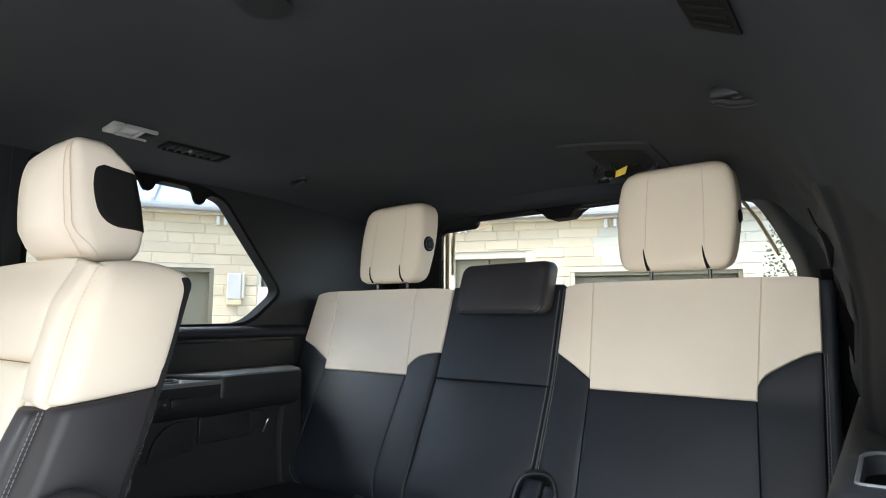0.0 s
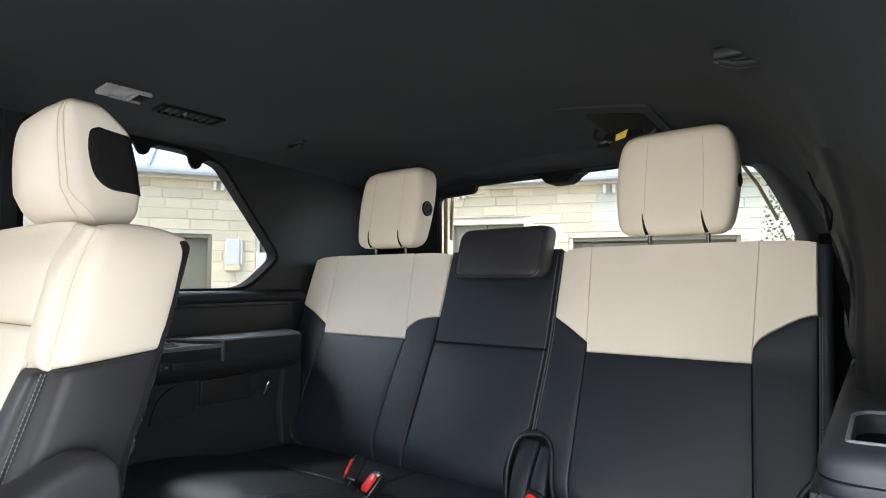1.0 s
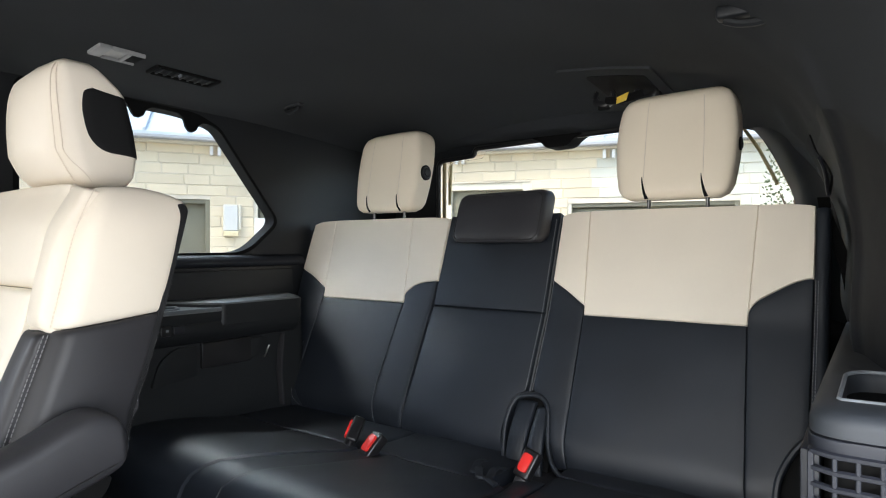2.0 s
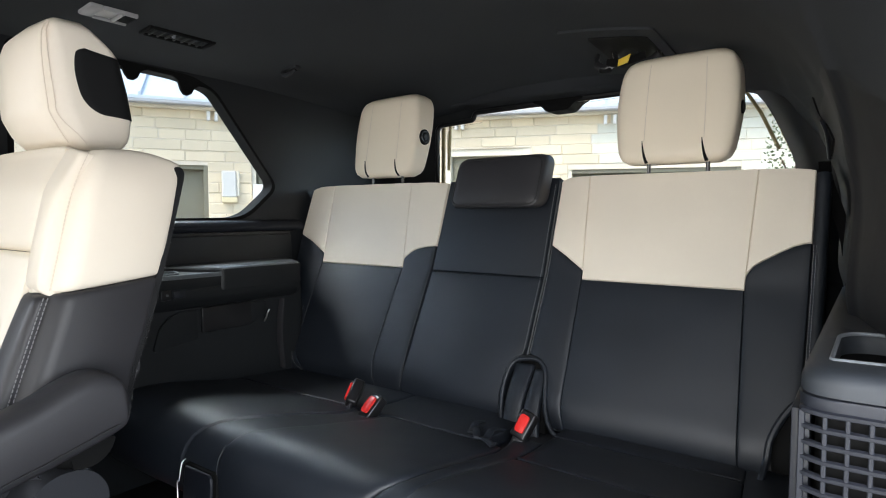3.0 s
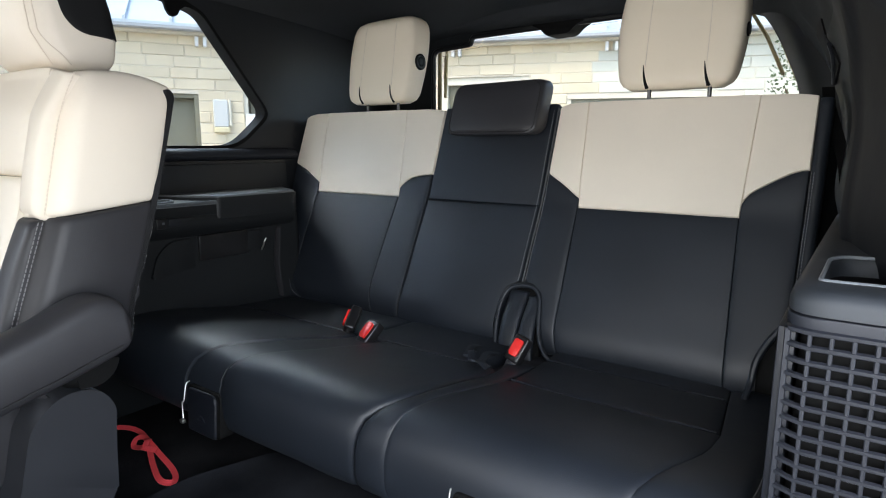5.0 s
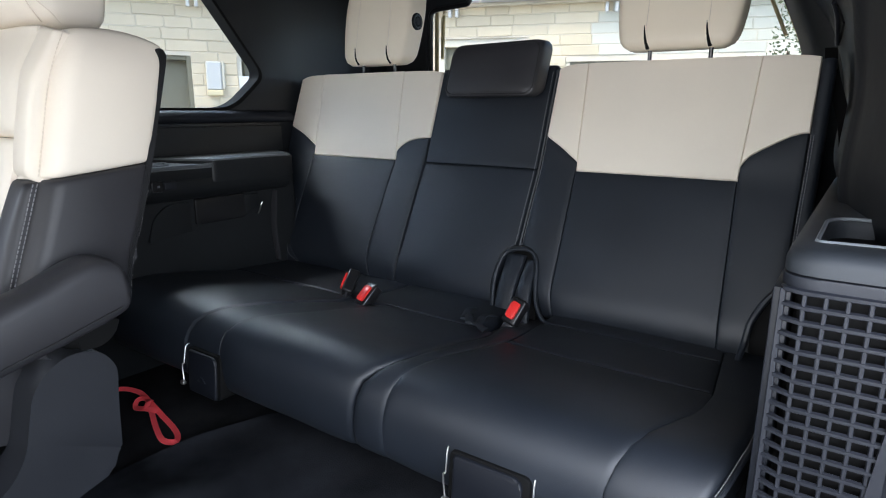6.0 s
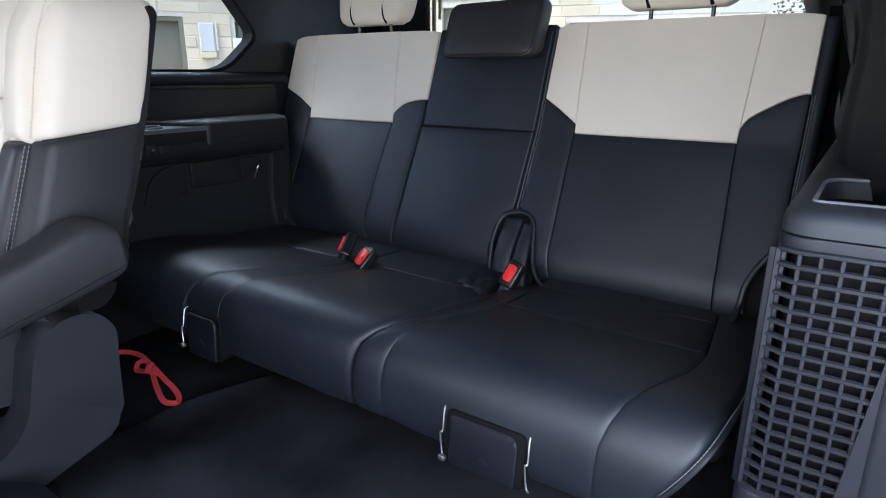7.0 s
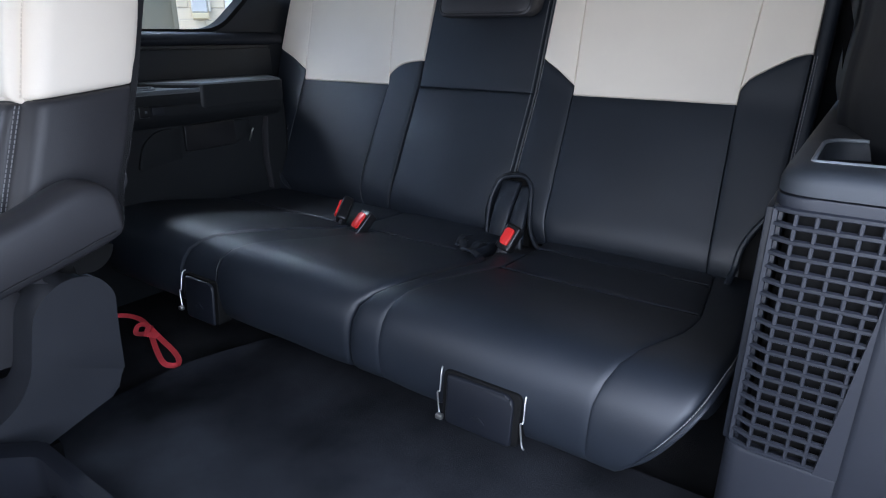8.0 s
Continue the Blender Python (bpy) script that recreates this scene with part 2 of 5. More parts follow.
def pillow(fn, w, h, puff=0.006, r=0.008, depth=0.03, nu=18, nv=18, bm=None, sides=(1, 1, 1, 1), wrinkle=0.0012, seed=0.0):
    """A stuffed panel. fn(u, v): point and normal; w, h: its size; puff: bulge; r: edge radius; sides: left, right, low, high edges rounded."""
    bm = bm or bmesh.new()
    us, vs = spaced(nu), spaced(nv)
    grid = []
    for v in vs:
        row = []
        for u in us:
            p, nrm = fn(u, v)
            k = puff * (math.sin(math.pi * u) * math.sin(math.pi * v)) ** 0.55 if 0 < u < 1 and 0 < v < 1 else 0.0
            for on, s in zip(sides, (u * w, (1 - u) * w, v * h, (1 - v) * h)):
                if on:
                    k -= r * on * (1 - edge(s, r))
            k += wrinkle * noise.noise(Vector((p.x * 14 + seed, p.y * 14, p.z * 14)))
            row.append(bm.verts.new(p + nrm * k))
        grid.append(row)
    for a, b in zip(grid, grid[1:]):
        for i in range(nu):
            bm.faces.new((a[i], a[i + 1], b[i + 1], b[i]))
    loop = grid[0][:-1] + [g[-1] for g in grid[:-1]] + grid[-1][:0:-1] + [g[0] for g in grid[:0:-1]]
    uv = [(us[i], 0) for i in range(nu)] + [(1, vs[i]) for i in range(nv)] + [(us[i], 1) for i in range(nu, 0, -1)] + [(0, vs[i]) for i in range(nv, 0, -1)]
    back = []
    for q, (u, v) in zip(loop, uv):
        nrm = fn(u, v)[1]
        back.append(bm.verts.new(q.co - nrm * depth))
    n = len(loop)
    for i in range(n):
        bm.faces.new((loop[i], loop[(i + 1) % n], back[(i + 1) % n], back[i]))
    bm.faces.new(back[::-1])
    return bm


def lerp(a, b, t):
    return a + (b - a) * t


def curve_at(table, x):
    """Piecewise linear (x, y) table, smoothed a little."""
    if x <= table[0][0]:
        return table[0][1]
    for (a, p), (b, q) in zip(table, table[1:]):
        if x <= b:
            return lerp(p, q, (x - a) / (b - a))
    return table[-1][1]


# ---- the car's shell ----
MID = -0.775     # the car's middle
FLOOR = 0.10
ROOFZ = [(-1.62, 0.80), (-1.565, 0.95), (-1.52, 1.10), (-1.47, 1.168), (-1.40, 1.180), (-1.28, 1.192), (-1.10, 1.213), (-0.95, 1.226), (MID, 1.23)]


def roof_z(x, y):
    if x > -0.27:
        k = 0.0
        while k < 0.4 and right_skin(k, y).x < x:
            k += 0.005
        return right_skin(k, y).z
    if x > MID:
        return lerp(curve_at(ROOFZ, 2 * MID - x), 1.23 - 0.065 * ((x - MID) / 0.505) ** 2.2, 0.8) - 0.055 * max(0.0, (y - 1.0) / 0.8) ** 1.6
    drop = 0.055 * max(0.0, (y - 1.0) / 0.8) ** 1.6
    return curve_at(ROOFZ, x) - drop


def sheet(fn, nu, nv, thick, name, mat, parent=None, label=""):
    """A bent sheet of some thickness: fn(u, v) gives the inner point and the outward way."""
    bm = bmesh.new()
    a = [[None] * (nu + 1) for _ in range(nv + 1)]
    b = [[None] * (nu + 1) for _ in range(nv + 1)]
    for j in range(nv + 1):
        for i in range(nu + 1):
            p, w = fn(i / nu, j / nv)
            a[j][i] = bm.verts.new(p)
            b[j][i] = bm.verts.new(Vector(p) + Vector(w) * thick)
    for j in range(nv):
        for i in range(nu):
            bm.faces.new((a[j][i], a[j][i + 1], a[j + 1][i + 1], a[j + 1][i]))
            bm.faces.new((b[j][i], b[j + 1][i], b[j + 1][i + 1], b[j][i + 1]))
    for j in range(nv):
        bm.faces.new((a[j][0], a[j + 1][0], b[j + 1][0], b[j][0]))
        bm.faces.new((a[j][nu], b[j][nu], b[j + 1][nu], a[j + 1][nu]))
    for i in range(nu):
        bm.faces.new((a[0][i], b[0][i], b[0][i + 1], a[0][i + 1]))
        bm.faces.new((a[nv][i], a[nv][i + 1], b[nv][i + 1], b[nv][i]))
    return part(name, bm, mat, parent, label)


SEC = [(-0.27, 1.165), (-0.20, 1.140), (-0.14, 1.10), (-0.097, 1.045), (-0.058, 0.97), (-0.029, 0.87), (-0.018, 0.80), (-0.021, 0.68), (0.0, 0.55), (0.03, 0.0)]
SECP = [Vector((x, 0, z)) for x, z in SEC]
SECS = smooth_path(SECP, 6)


def ease(k):
    k = min(max(k, 0.0), 1.0)
    return k * k * (3 - 2 * k)


# soft ridges pressed into the pillar's skin: line in y and z, height, width
PILLAR_RIDGES = (
    (((0.875, 1.02), (0.905, 0.975), (0.912, 0.940), (0.925, 0.900), (0.952, 0.862), (0.965, 0.823), (0.958, 0.784), (0.955, 0.70), (0.96, 0.55)), 0.008, 0.018),
    (((0.98, 1.104), (1.10, 1.100), (1.20, 1.096), (1.29, 1.088), (1.38, 1.071), (1.47, 1.05)), 0.006, 0.035),
    (((1.20, 1.02), (1.30, 0.985), (1.42, 0.94), (1.50, 0.90)), 0.006, 0.030),
)


def right_skin(k, y):
    """The door side's inner skin: k runs from the roof (0) down the pillar (1)."""
    q = k * (len(SECS) - 1)
    i = min(int(q), len(SECS) - 2)
    p = SECS[i].lerp(SECS[i + 1], q - i)
    push = 0.082 * (1 - ease((y - 0.50) / 0.55)) - 0.035 * ease((y - 1.10) / 0.6)
    drop = 0.055 * max(0.0, (y - 1.0) / 0.8) ** 1.6
    w = ease((1.165 - p.z) / 0.10)
    z = p.z - drop * ease((p.z - 0.85) / 0.3)
    r = 0.0
    for line, high, wide in PILLAR_RIDGES:
        d = 9.0
        for (ya, za), (yb, zb) in zip(line, line[1:]):
            k = min(max(((y - ya) * (yb - ya) + (z - za) * (zb - za)) / ((yb - ya) ** 2 + (zb - za) ** 2), 0.0), 1.0)
            d = min(d, math.hypot(y - lerp(ya, yb, k), z - lerp(za, zb, k)))
        r += high * math.exp(-(d / wide) ** 2)
    return Vector((p.x + push * w - r, y, z - 0.35 * r))


def skin_split(y):
    """Where the headliner ends and the pillar's trim begins."""
    return lerp(0.53, 0.42, ease((y - 0.70) / 0.28))


def build_ceiling():
    x0, x1 = -1.475, -0.27
    share = 0.55

    def fn(u, v):
        y = lerp(-1.7, 0.60, v / 0.25) if v < 0.25 else lerp(0.60, 1.78, (v - 0.25) / 0.75)
        if u < share:
            x = lerp(x0, x1, u / share)
            return (x, y, roof_z(x, y)), (0, 0, 1)
        p = right_skin((u - share) / (1 - share) * skin_split(y), y)
        return p, (0.6, 0, 0.8)
    ob = sheet(fn, 80, 136, 0.04, "ceiling", HEADLINER)
    tagged(ob, "dark charcoal fabric headliner curving down at the edges", "ceiling", kind="structure")


build_ceiling()


def plate_with_hole(outer, hole, axis, a, b, bm=None, splay=1.0):
    """A plate from a to b along axis with one opening; outer and hole have the same number of corners."""
    bm = bm or bmesh.new()

    def p(u, v, w):
        return {"x": (w, u, v), "y": (u, w, v), "z": (u, v, w)}[axis]
    o0 = [bm.verts.new(p(u, v, a)) for u, v in outer]
    o1 = [bm.verts.new(p(u, v, b)) for u, v in outer]
    splay_a, splay_b = (-splay, 1) if splay < 0 else (1, splay)
    mu, mv = sum(q[0] for q in hole) / len(hole), sum(q[1] for q in hole) / len(hole)
    h1 = [bm.verts.new(p(mu + (u - mu) * splay_b, mv + (v - mv) * splay_b, b)) for u, v in hole]
    h0 = [bm.verts.new(p(mu + (u - mu) * splay_a, mv + (v - mv) * splay_a, a)) for u, v in hole]
    n = len(outer)
    for i in range(n):
        j = (i + 1) % n
        bm.faces.new((o0[i], o0[j], h0[j], h0[i]))
        bm.faces.new((o1[i], h1[i], h1[j], o1[j]))
        bm.faces.new((o0[i], o1[i], o1[j], o0[j]))
        bm.faces.new((h0[i], h0[j], h1[j], h1[i]))
    return bm


def around(poly, cy, cz, box4):
    """For each corner of the opening a point on the box's rim, seen from its middle."""
    y0, y1, z0, z1 = box4
    out = []
    for y, z in poly:
        dy, dz = y - cy, z - cz
        k = min(((y1 if dy > 0 else y0) - cy) / dy if abs(dy) > 1e-6 else 1e9, ((z1 if dz > 0 else z0) - cz) / dz if abs(dz) > 1e-6 else 1e9)
        out.append((cy + dy * k, cz + dz * k))
    return out


def with_corners(poly, cy, cz, box4):
    """Adds to the opening the points that lie towards the box's corners."""
    y0, y1, z0, z1 = box4
    pts = list(poly)
    for c in ((y0, z0), (y1, z0), (y1, z1), (y0, z1)):
        ang = math.atan2(c[1] - cz, c[0] - cy)
        best = None
        n = len(pts)
        for i in range(n):
            a, b = pts[i], pts[(i + 1) % n]
            # ray from the middle against the edge
            d = (math.cos(ang), math.sin(ang))
            ex, ez = b[0] - a[0], b[1] - a[1]
            det = d[0] * -ez + d[1] * ex
            if abs(det) < 1e-9:
                continue
            t = ((a[0] - cy) * -ez + (a[1] - cz) * ex) / det
            s = (d[0] * (a[1] - cz) - d[1] * (a[0] - cy)) / det
            if t > 0 and -1e-6 <= s <= 1 + 1e-6:
                best = (i, (cy + d[0] * t, cz + d[1] * t))
                break
        if best:
            pts.insert(best[0] + 1, best[1])
    return pts


WALLX = -1.49
WIN_L = rounded([(0.50, 0.772), (1.075, 0.776), (1.190, 0.872), (0.985, 1.126), (0.90, 1.150), (0.50, 1.158)], [0.03, 0.05, 0.035, 0.02, 0.05, 0.03], 6)


def build_left_wall():
    b4 = (0.02, 1.80, 0.58, 1.20)
    cy, cz = 0.75, 0.95
    hole = with_corners(WIN_L, cy, cz, b4)
    w = part("wall_left", plate_with_hole(around(hole, cy, cz, b4), hole, "x", WALLX - 0.05, WALLX, splay=-1.12), PILLAR)
    tagged(w, "black plastic side wall trim with a quarter window", "wall", kind="structure")
    # lower trim, forward part with the rear door's opening above it
    lo = part("lower_trim", prism([(-1.53, FLOOR), (-1.48, FLOOR), (-1.46, 0.22), (-1.335, 0.34), (-1.325, 0.50), (-1.325, 0.60), (-1.53, 0.60)], "y", 0.02, 1.15, 0.01), PLASTIC, w)
    part("sill_rail", prism(rounded([(-1.49, 0.738), (-1.462, 0.738), (-1.450, 0.750), (-1.462, 0.768), (-1.49, 0.774)], 0.008, 3), "y", 0.10, 1.27, 0), TRIM, w, "dark grey window sill rail")
    part("sill_groove", box((-1.475, 0.15, 0.728), (-1.462, 1.225, 0.738), 0.001), GLOSS, w)
    part("sill_panel", prism(rounded([(-1.49, 0.600), (-1.450, 0.600), (-1.456, 0.729), (-1.49, 0.729)], 0.004, 2), "y", 0.15, 1.225, 0.006), PILLAR, w)
    # stepped rim round the glass
    for grow, thick, mat, nm in ((1.11, 0.006, PILLAR, "window_surround"), (1.022, 0.008, VENT, "window_rim")):
        outer = [(0.83 + (y - 0.83) * grow, 0.955 + (z - 0.955) * (1 + (grow - 1) * 1.4)) for y, z in WIN_L]
        part(nm, plate_with_hole(outer, WIN_L, "x", WALLX + 0.0005, WALLX + thick), mat, w)
    inner = [(0.83 + (y - 0.83) * 0.988, 0.955 + (z - 0.955) * 0.982) for y, z in WIN_L]
    part("window_liner", plate_with_hole(WIN_L, inner, "x", WALLX - 0.035, WALLX + 0.0085), VENT, w, "black rubber window liner")
    g = part("window_1", prism([(0.75 + (y - 0.75) * 1.05, 0.96 + (z - 0.96) * 1.05) for y, z in WIN_L], "x", WALLX - 0.045, WALLX - 0.040, 0), GLASS, smooth=False)
    g.visible_shadow = False
    tagged(g, "clear quarter window glass in the side trim", "window", kind="structure")
    # dark head trim with two scallops over the glass
    low = [(0.56, 1.152), (0.715, 1.152), (0.733, 1.146), (0.742, 1.128), (0.750, 1.119), (0.762, 1.118), (0.771, 1.124), (0.779, 1.140), (0.795, 1.150), (0.862, 1.148), (0.878, 1.138), (0.885, 1.116), (0.893, 1.105), (0.905, 1.103), (0.915, 1.109), (0.923, 1.124), (0.936, 1.132), (0.955, 1.132), (0.985, 1.124)]
    part("head_trim", prism(low + [(0.975, 1.134), (0.93, 1.152), (0.90, 1.158), (0.56, 1.163)], "x", WALLX + 0.002, WALLX + 0.0105, 0), VENT, w)
    # forward of the quarter window: a door with its own window
    b4 = (-1.15, 0.02, 0.20, 1.15)
    hole = rounded([(-1.0, 0.74), (-0.06, 0.74), (-0.06, 1.10), (-0.85, 1.10)], 0.05, 4)
    hole = with_corners(hole, -0.5, 0.9, b4)
    d = part("wall_door", plate_with_hole(around(hole, -0.5, 0.9, b4), hole, "x", WALLX - 0.07, WALLX), PLASTIC)
    tagged(d, "black door trim with a window", "wall", kind="structure")


build_left_wall()


def build_rear_wall():
    y0, y1 = 1.76, 1.84
    hole = rounded([(-1.284, 0.62), (-0.11, 0.62), (-0.120, 0.86), (-0.190, 1.024), (-0.250, 1.128), (-0.42, 1.150), (-1.122, 1.140), (-1.130, 1.116), (-1.284, 1.108)], [0.03, 0.03, 0.06, 0.06, 0.05, 0.05, 0.012, 0.010, 0.03], 5)
    b4 = (-1.62, 0.08, -0.05, 1.24)
    cx, cz = -0.72, 0.9
    h2 = with_corners(hole, cx, cz, b4)
    w = part("wall_rear", plate_with_hole(around(h2, cx, cz, b4), h2, "y", y0, y1, splay=1.12), PLASTIC)
    tagged(w, "black tailgate trim with a wide rear window", "wall", kind="structure")
    ring = [Vector((x, y0 - 0.002, z)) for x, z in hole]
    part("window_rim", tube(ring + ring[:1], 0.009, 8), GLOSS, w)
    # broad moulded band that arches from the head of the window down the corner pillar
    inner = smooth_path([(-0.50, 1.755, 1.150), (-0.38, 1.755, 1.150), (-0.289, 1.755, 1.137), (-0.228, 1.755, 1.074), (-0.187, 1.755, 0.993), (-0.157, 1.755, 0.915), (-0.135, 1.755, 0.80), (-0.125, 1.755, 0.62)], 5)
    outer = smooth_path([(-0.50, 1.69, 1.178), (-0.38, 1.69, 1.178), (-0.270, 1.69, 1.166), (-0.183, 1.69, 1.114), (-0.150, 1.69, 1.045), (-0.116, 1.69, 0.965), (-0.086, 1.69, 0.83), (-0.070, 1.69, 0.62)], 5)

    def band(u, v):
        q = u * (len(inner) - 1)
        i = min(int(q), len(inner) - 2)
        a, b = inner[i].lerp(inner[i + 1], q - i), outer[i].lerp(outer[i + 1], q - i)
        away = Vector((b.x + 0.72, 0, b.z - 0.80)).normalized()
        if v < 0.7:
            k = v / 0.7
            return a.lerp(b, k) + Vector((0, -0.012 * math.sin(math.pi * k), 0)), Vector((0, 0.7, 0)) + away * 0.3
        k = (v - 0.7) / 0.3
        return b + away * 0.05 * math.sin(k * 1.57) + Vector((0, -0.012 * math.sin(k * 3.14), 0)), Vector((0, 0.7, 0)) + away * 0.3
    sheet(band, 35, 14, 0.012, "window_arch", PILLAR, w, "black moulded arch beside the rear window")
    g = part("window_2", prism(hole, "y", y1 - 0.02, y1 - 0.015, 0), GLASS, smooth=False)
    g.visible_shadow = False
    tagged(g, "clear rear window glass in the tailgate", "window", kind="structure")
    # brake lamp housing at the head of the window
    poly = rounded([(-0.90, 1.150), (-0.865, 1.135), (-0.845, 1.112), (-0.77, 1.114), (-0.75, 1.135), (-0.72, 1.150)], 0.012, 4)
    part("lamp_housing", prism(poly, "y", y0 - 0.02, y1 - 0.03, 0.003), VENT, w)
    part("head_rail", prism(rounded([(1.69, 1.160), (1.755, 1.150), (1.755, 1.20), (1.64, 1.21)], 0.01, 3), "x", -1.28, -0.26, 0.0), HEADLINER, w)
    # bronze outer frame strips beside the glass
    for pts, r in (([(-1.326, 0.64), (-1.324, 1.135)], 0.008), ([(-1.300, 0.955), (-1.292, 1.135)], 0.006), ([(-0.146, 0.900), (-0.226, 1.08), (-0.258, 1.145)], 0.006), ([(-0.204, 0.965), (-0.250, 1.065), (-0.299, 1.145)], 0.005)):
        part("frame_strip", tube([(x, y1 + 0.012, z) for x, z in pts], r, 8), BRONZE, w, "bronze painted strip")


build_rear_wall()


def build_right_wall():
    """Inner trim on the door side behind the doorway, carrying on the roof's skin."""
    def fn(u, v):
        y = lerp(0.60, 1.80, v)
        return right_skin(lerp(skin_split(y), 1.0, u), y), (1, 0, 0.1)
    w = sheet(fn, 60, 100, 0.05, "wall_right", PILLARCLOTH)
    tagged(w, "black plastic pillar trim arching into the roof", "wall", kind="structure")
    def run(rows, off=0.0):
        return [right_skin(k, y) + Vector((-off, 0, -off * 0.4)) for k, y in rows]
    # thin black patch laid on the skin, for the slot's shaded opening
    bm = bmesh.new()
    rim = run([(0.385, 1.31), (0.372, 1.42), (0.372, 1.50), (0.425, 1.53), (0.475, 1.54), (0.515, 1.47), (0.49, 1.33), (0.455, 1.32), (0.415, 1.36)])
    mid = sum(rim, Vector()) / len(rim) + Vector((-0.004, 0, 0))
    ring_a = [bm.verts.new(p + Vector((-0.003, 0, 0))) for p in rim]
    ring_b = [bm.verts.new(p + Vector((0.01, 0, 0))) for p in rim]
    top, low = bm.verts.new(mid), bm.verts.new(mid + Vector((0.016, 0, 0)))
    for i in range(len(rim)):
        j = (i + 1) % len(rim)
        bm.faces.new((ring_a[i], ring_a[j], top))
        bm.faces.new((ring_a[i], ring_b[i], ring_b[j], ring_a[j]))
        bm.faces.new((ring_b[j], ring_b[i], low))
    part("belt_slot_shade", bm, VENT, w, "dark patch for the shaded belt slot in the pillar")
    part("slot_lip", tube(smooth_path(run([(0.445, 1.32), (0.465, 1.34), (0.485, 1.39), (0.512, 1.46)], 0.004), 5), 0.004, 8), TRIM, w)
    # the doorway stands open; unseen pillar and shut front door ahead narrow its light
    part("door_sill", box((0.05, -1.2, -0.15), (0.14, 0.60, 0.10), 0.01), PLASTIC, w)
    part("unseen_pillar", box((0.06, -0.72, 0.0), (0.12, -0.55, 1.10), 0.02), PLASTIC, w)
    part("front_door_trim", box((0.06, -1.70, 0.0), (0.12, -0.72, 0.72), 0.02), PLASTIC, w)


build_right_wall()


def build_floor():
    f = part("floor", box((-1.60, -1.7, 0.04), (0.14, 1.82, FLOOR), 0.003), CARPET)
    tagged(f, "black carpeted car floor", "floor", kind="structure")
    m = part("floor_mat", prism(rounded([(-1.04, -0.60), (-0.02, -0.60), (-0.02, 0.80), (-0.98, 0.80), (-1.05, 0.60)], 0.05, 4), "z", FLOOR, FLOOR + 0.022, 0.006), MATPILE)
    tagged(m, "black carpet mat lying on the car floor", "floor mat")


build_floor()


def build_front_shell():
    """Closes the cabin ahead: dash, windscreen opening, front floor."""
    b4 = (-1.62, 0.08, 0.0, 1.24)
    hole = rounded([(-1.45, 0.62), (-0.10, 0.62), (-0.25, 1.12), (-1.30, 1.12)], 0.05, 4)
    hole = with_corners(hole, MID, 0.9, b4)
    w = part("wall_front", plate_with_hole(around(hole, MID, 0.9, b4), hole, "y", -1.78, -1.70), PLASTIC)
    tagged(w, "dark dashboard and windscreen surround", "wall", kind="structure")
    part("front_door_trim", box((-1.56, -1.70, 0.0), (-1.49, -1.15, 0.75), 0.01), PLASTIC, w)


build_front_shell()

# ---- third row bench ----
NRM_LO = Vector((0, -1, 0.5)).normalized()
NRM_HI = Vector((0, -1, 0.36)).normalized()


def back_point(x, z):
    """A point of the bench's back plane and its normal."""
    if z < 0.65:
        y = 1.10 + (z - 0.35) * 0.5
    else:
        y = 1.25 + (z - 0.65) * 0.36
    roll = min(max((0.405 - z) / 0.065, 0), 1)   # the foot of the back rolls under
    y += 0.026 * roll * roll
    k = min(max((z - 0.60) / 0.10, 0), 1)
    return Vector((x, y, z)), NRM_LO.lerp(NRM_HI, k).lerp(Vector((0, -1, -0.25)), roll).normalized()


def back_panel(name, xl, xr, zb, zt, mat, parent, puff=0.006, r=0.008, depth=0.035, lift=0.0, label="", nu=16, nv=20, sides=(1, 1, 1, 1)):
    """A stuffed panel of the backrest. xl, xr: functions of z; zb, zt: functions of u."""
    def fn(u, v):
        z = lerp(zb(u), zt(u), v)
        x = lerp(xl(z), xr(z), u)
        p, n = back_point(x, z)
        return p + n * lift, n
    w = abs(xr(0.65) - xl(0.65))
    h = abs(zt(0.5) - zb(0.5))
    return part(name, pillow(fn, w, h, puff, r, depth, nu, nv, sides=sides, seed=w * 50), mat, parent, label)


def const(c):
    return lambda q: c


def table(*rows):
    return lambda q: curve_at(rows, q)


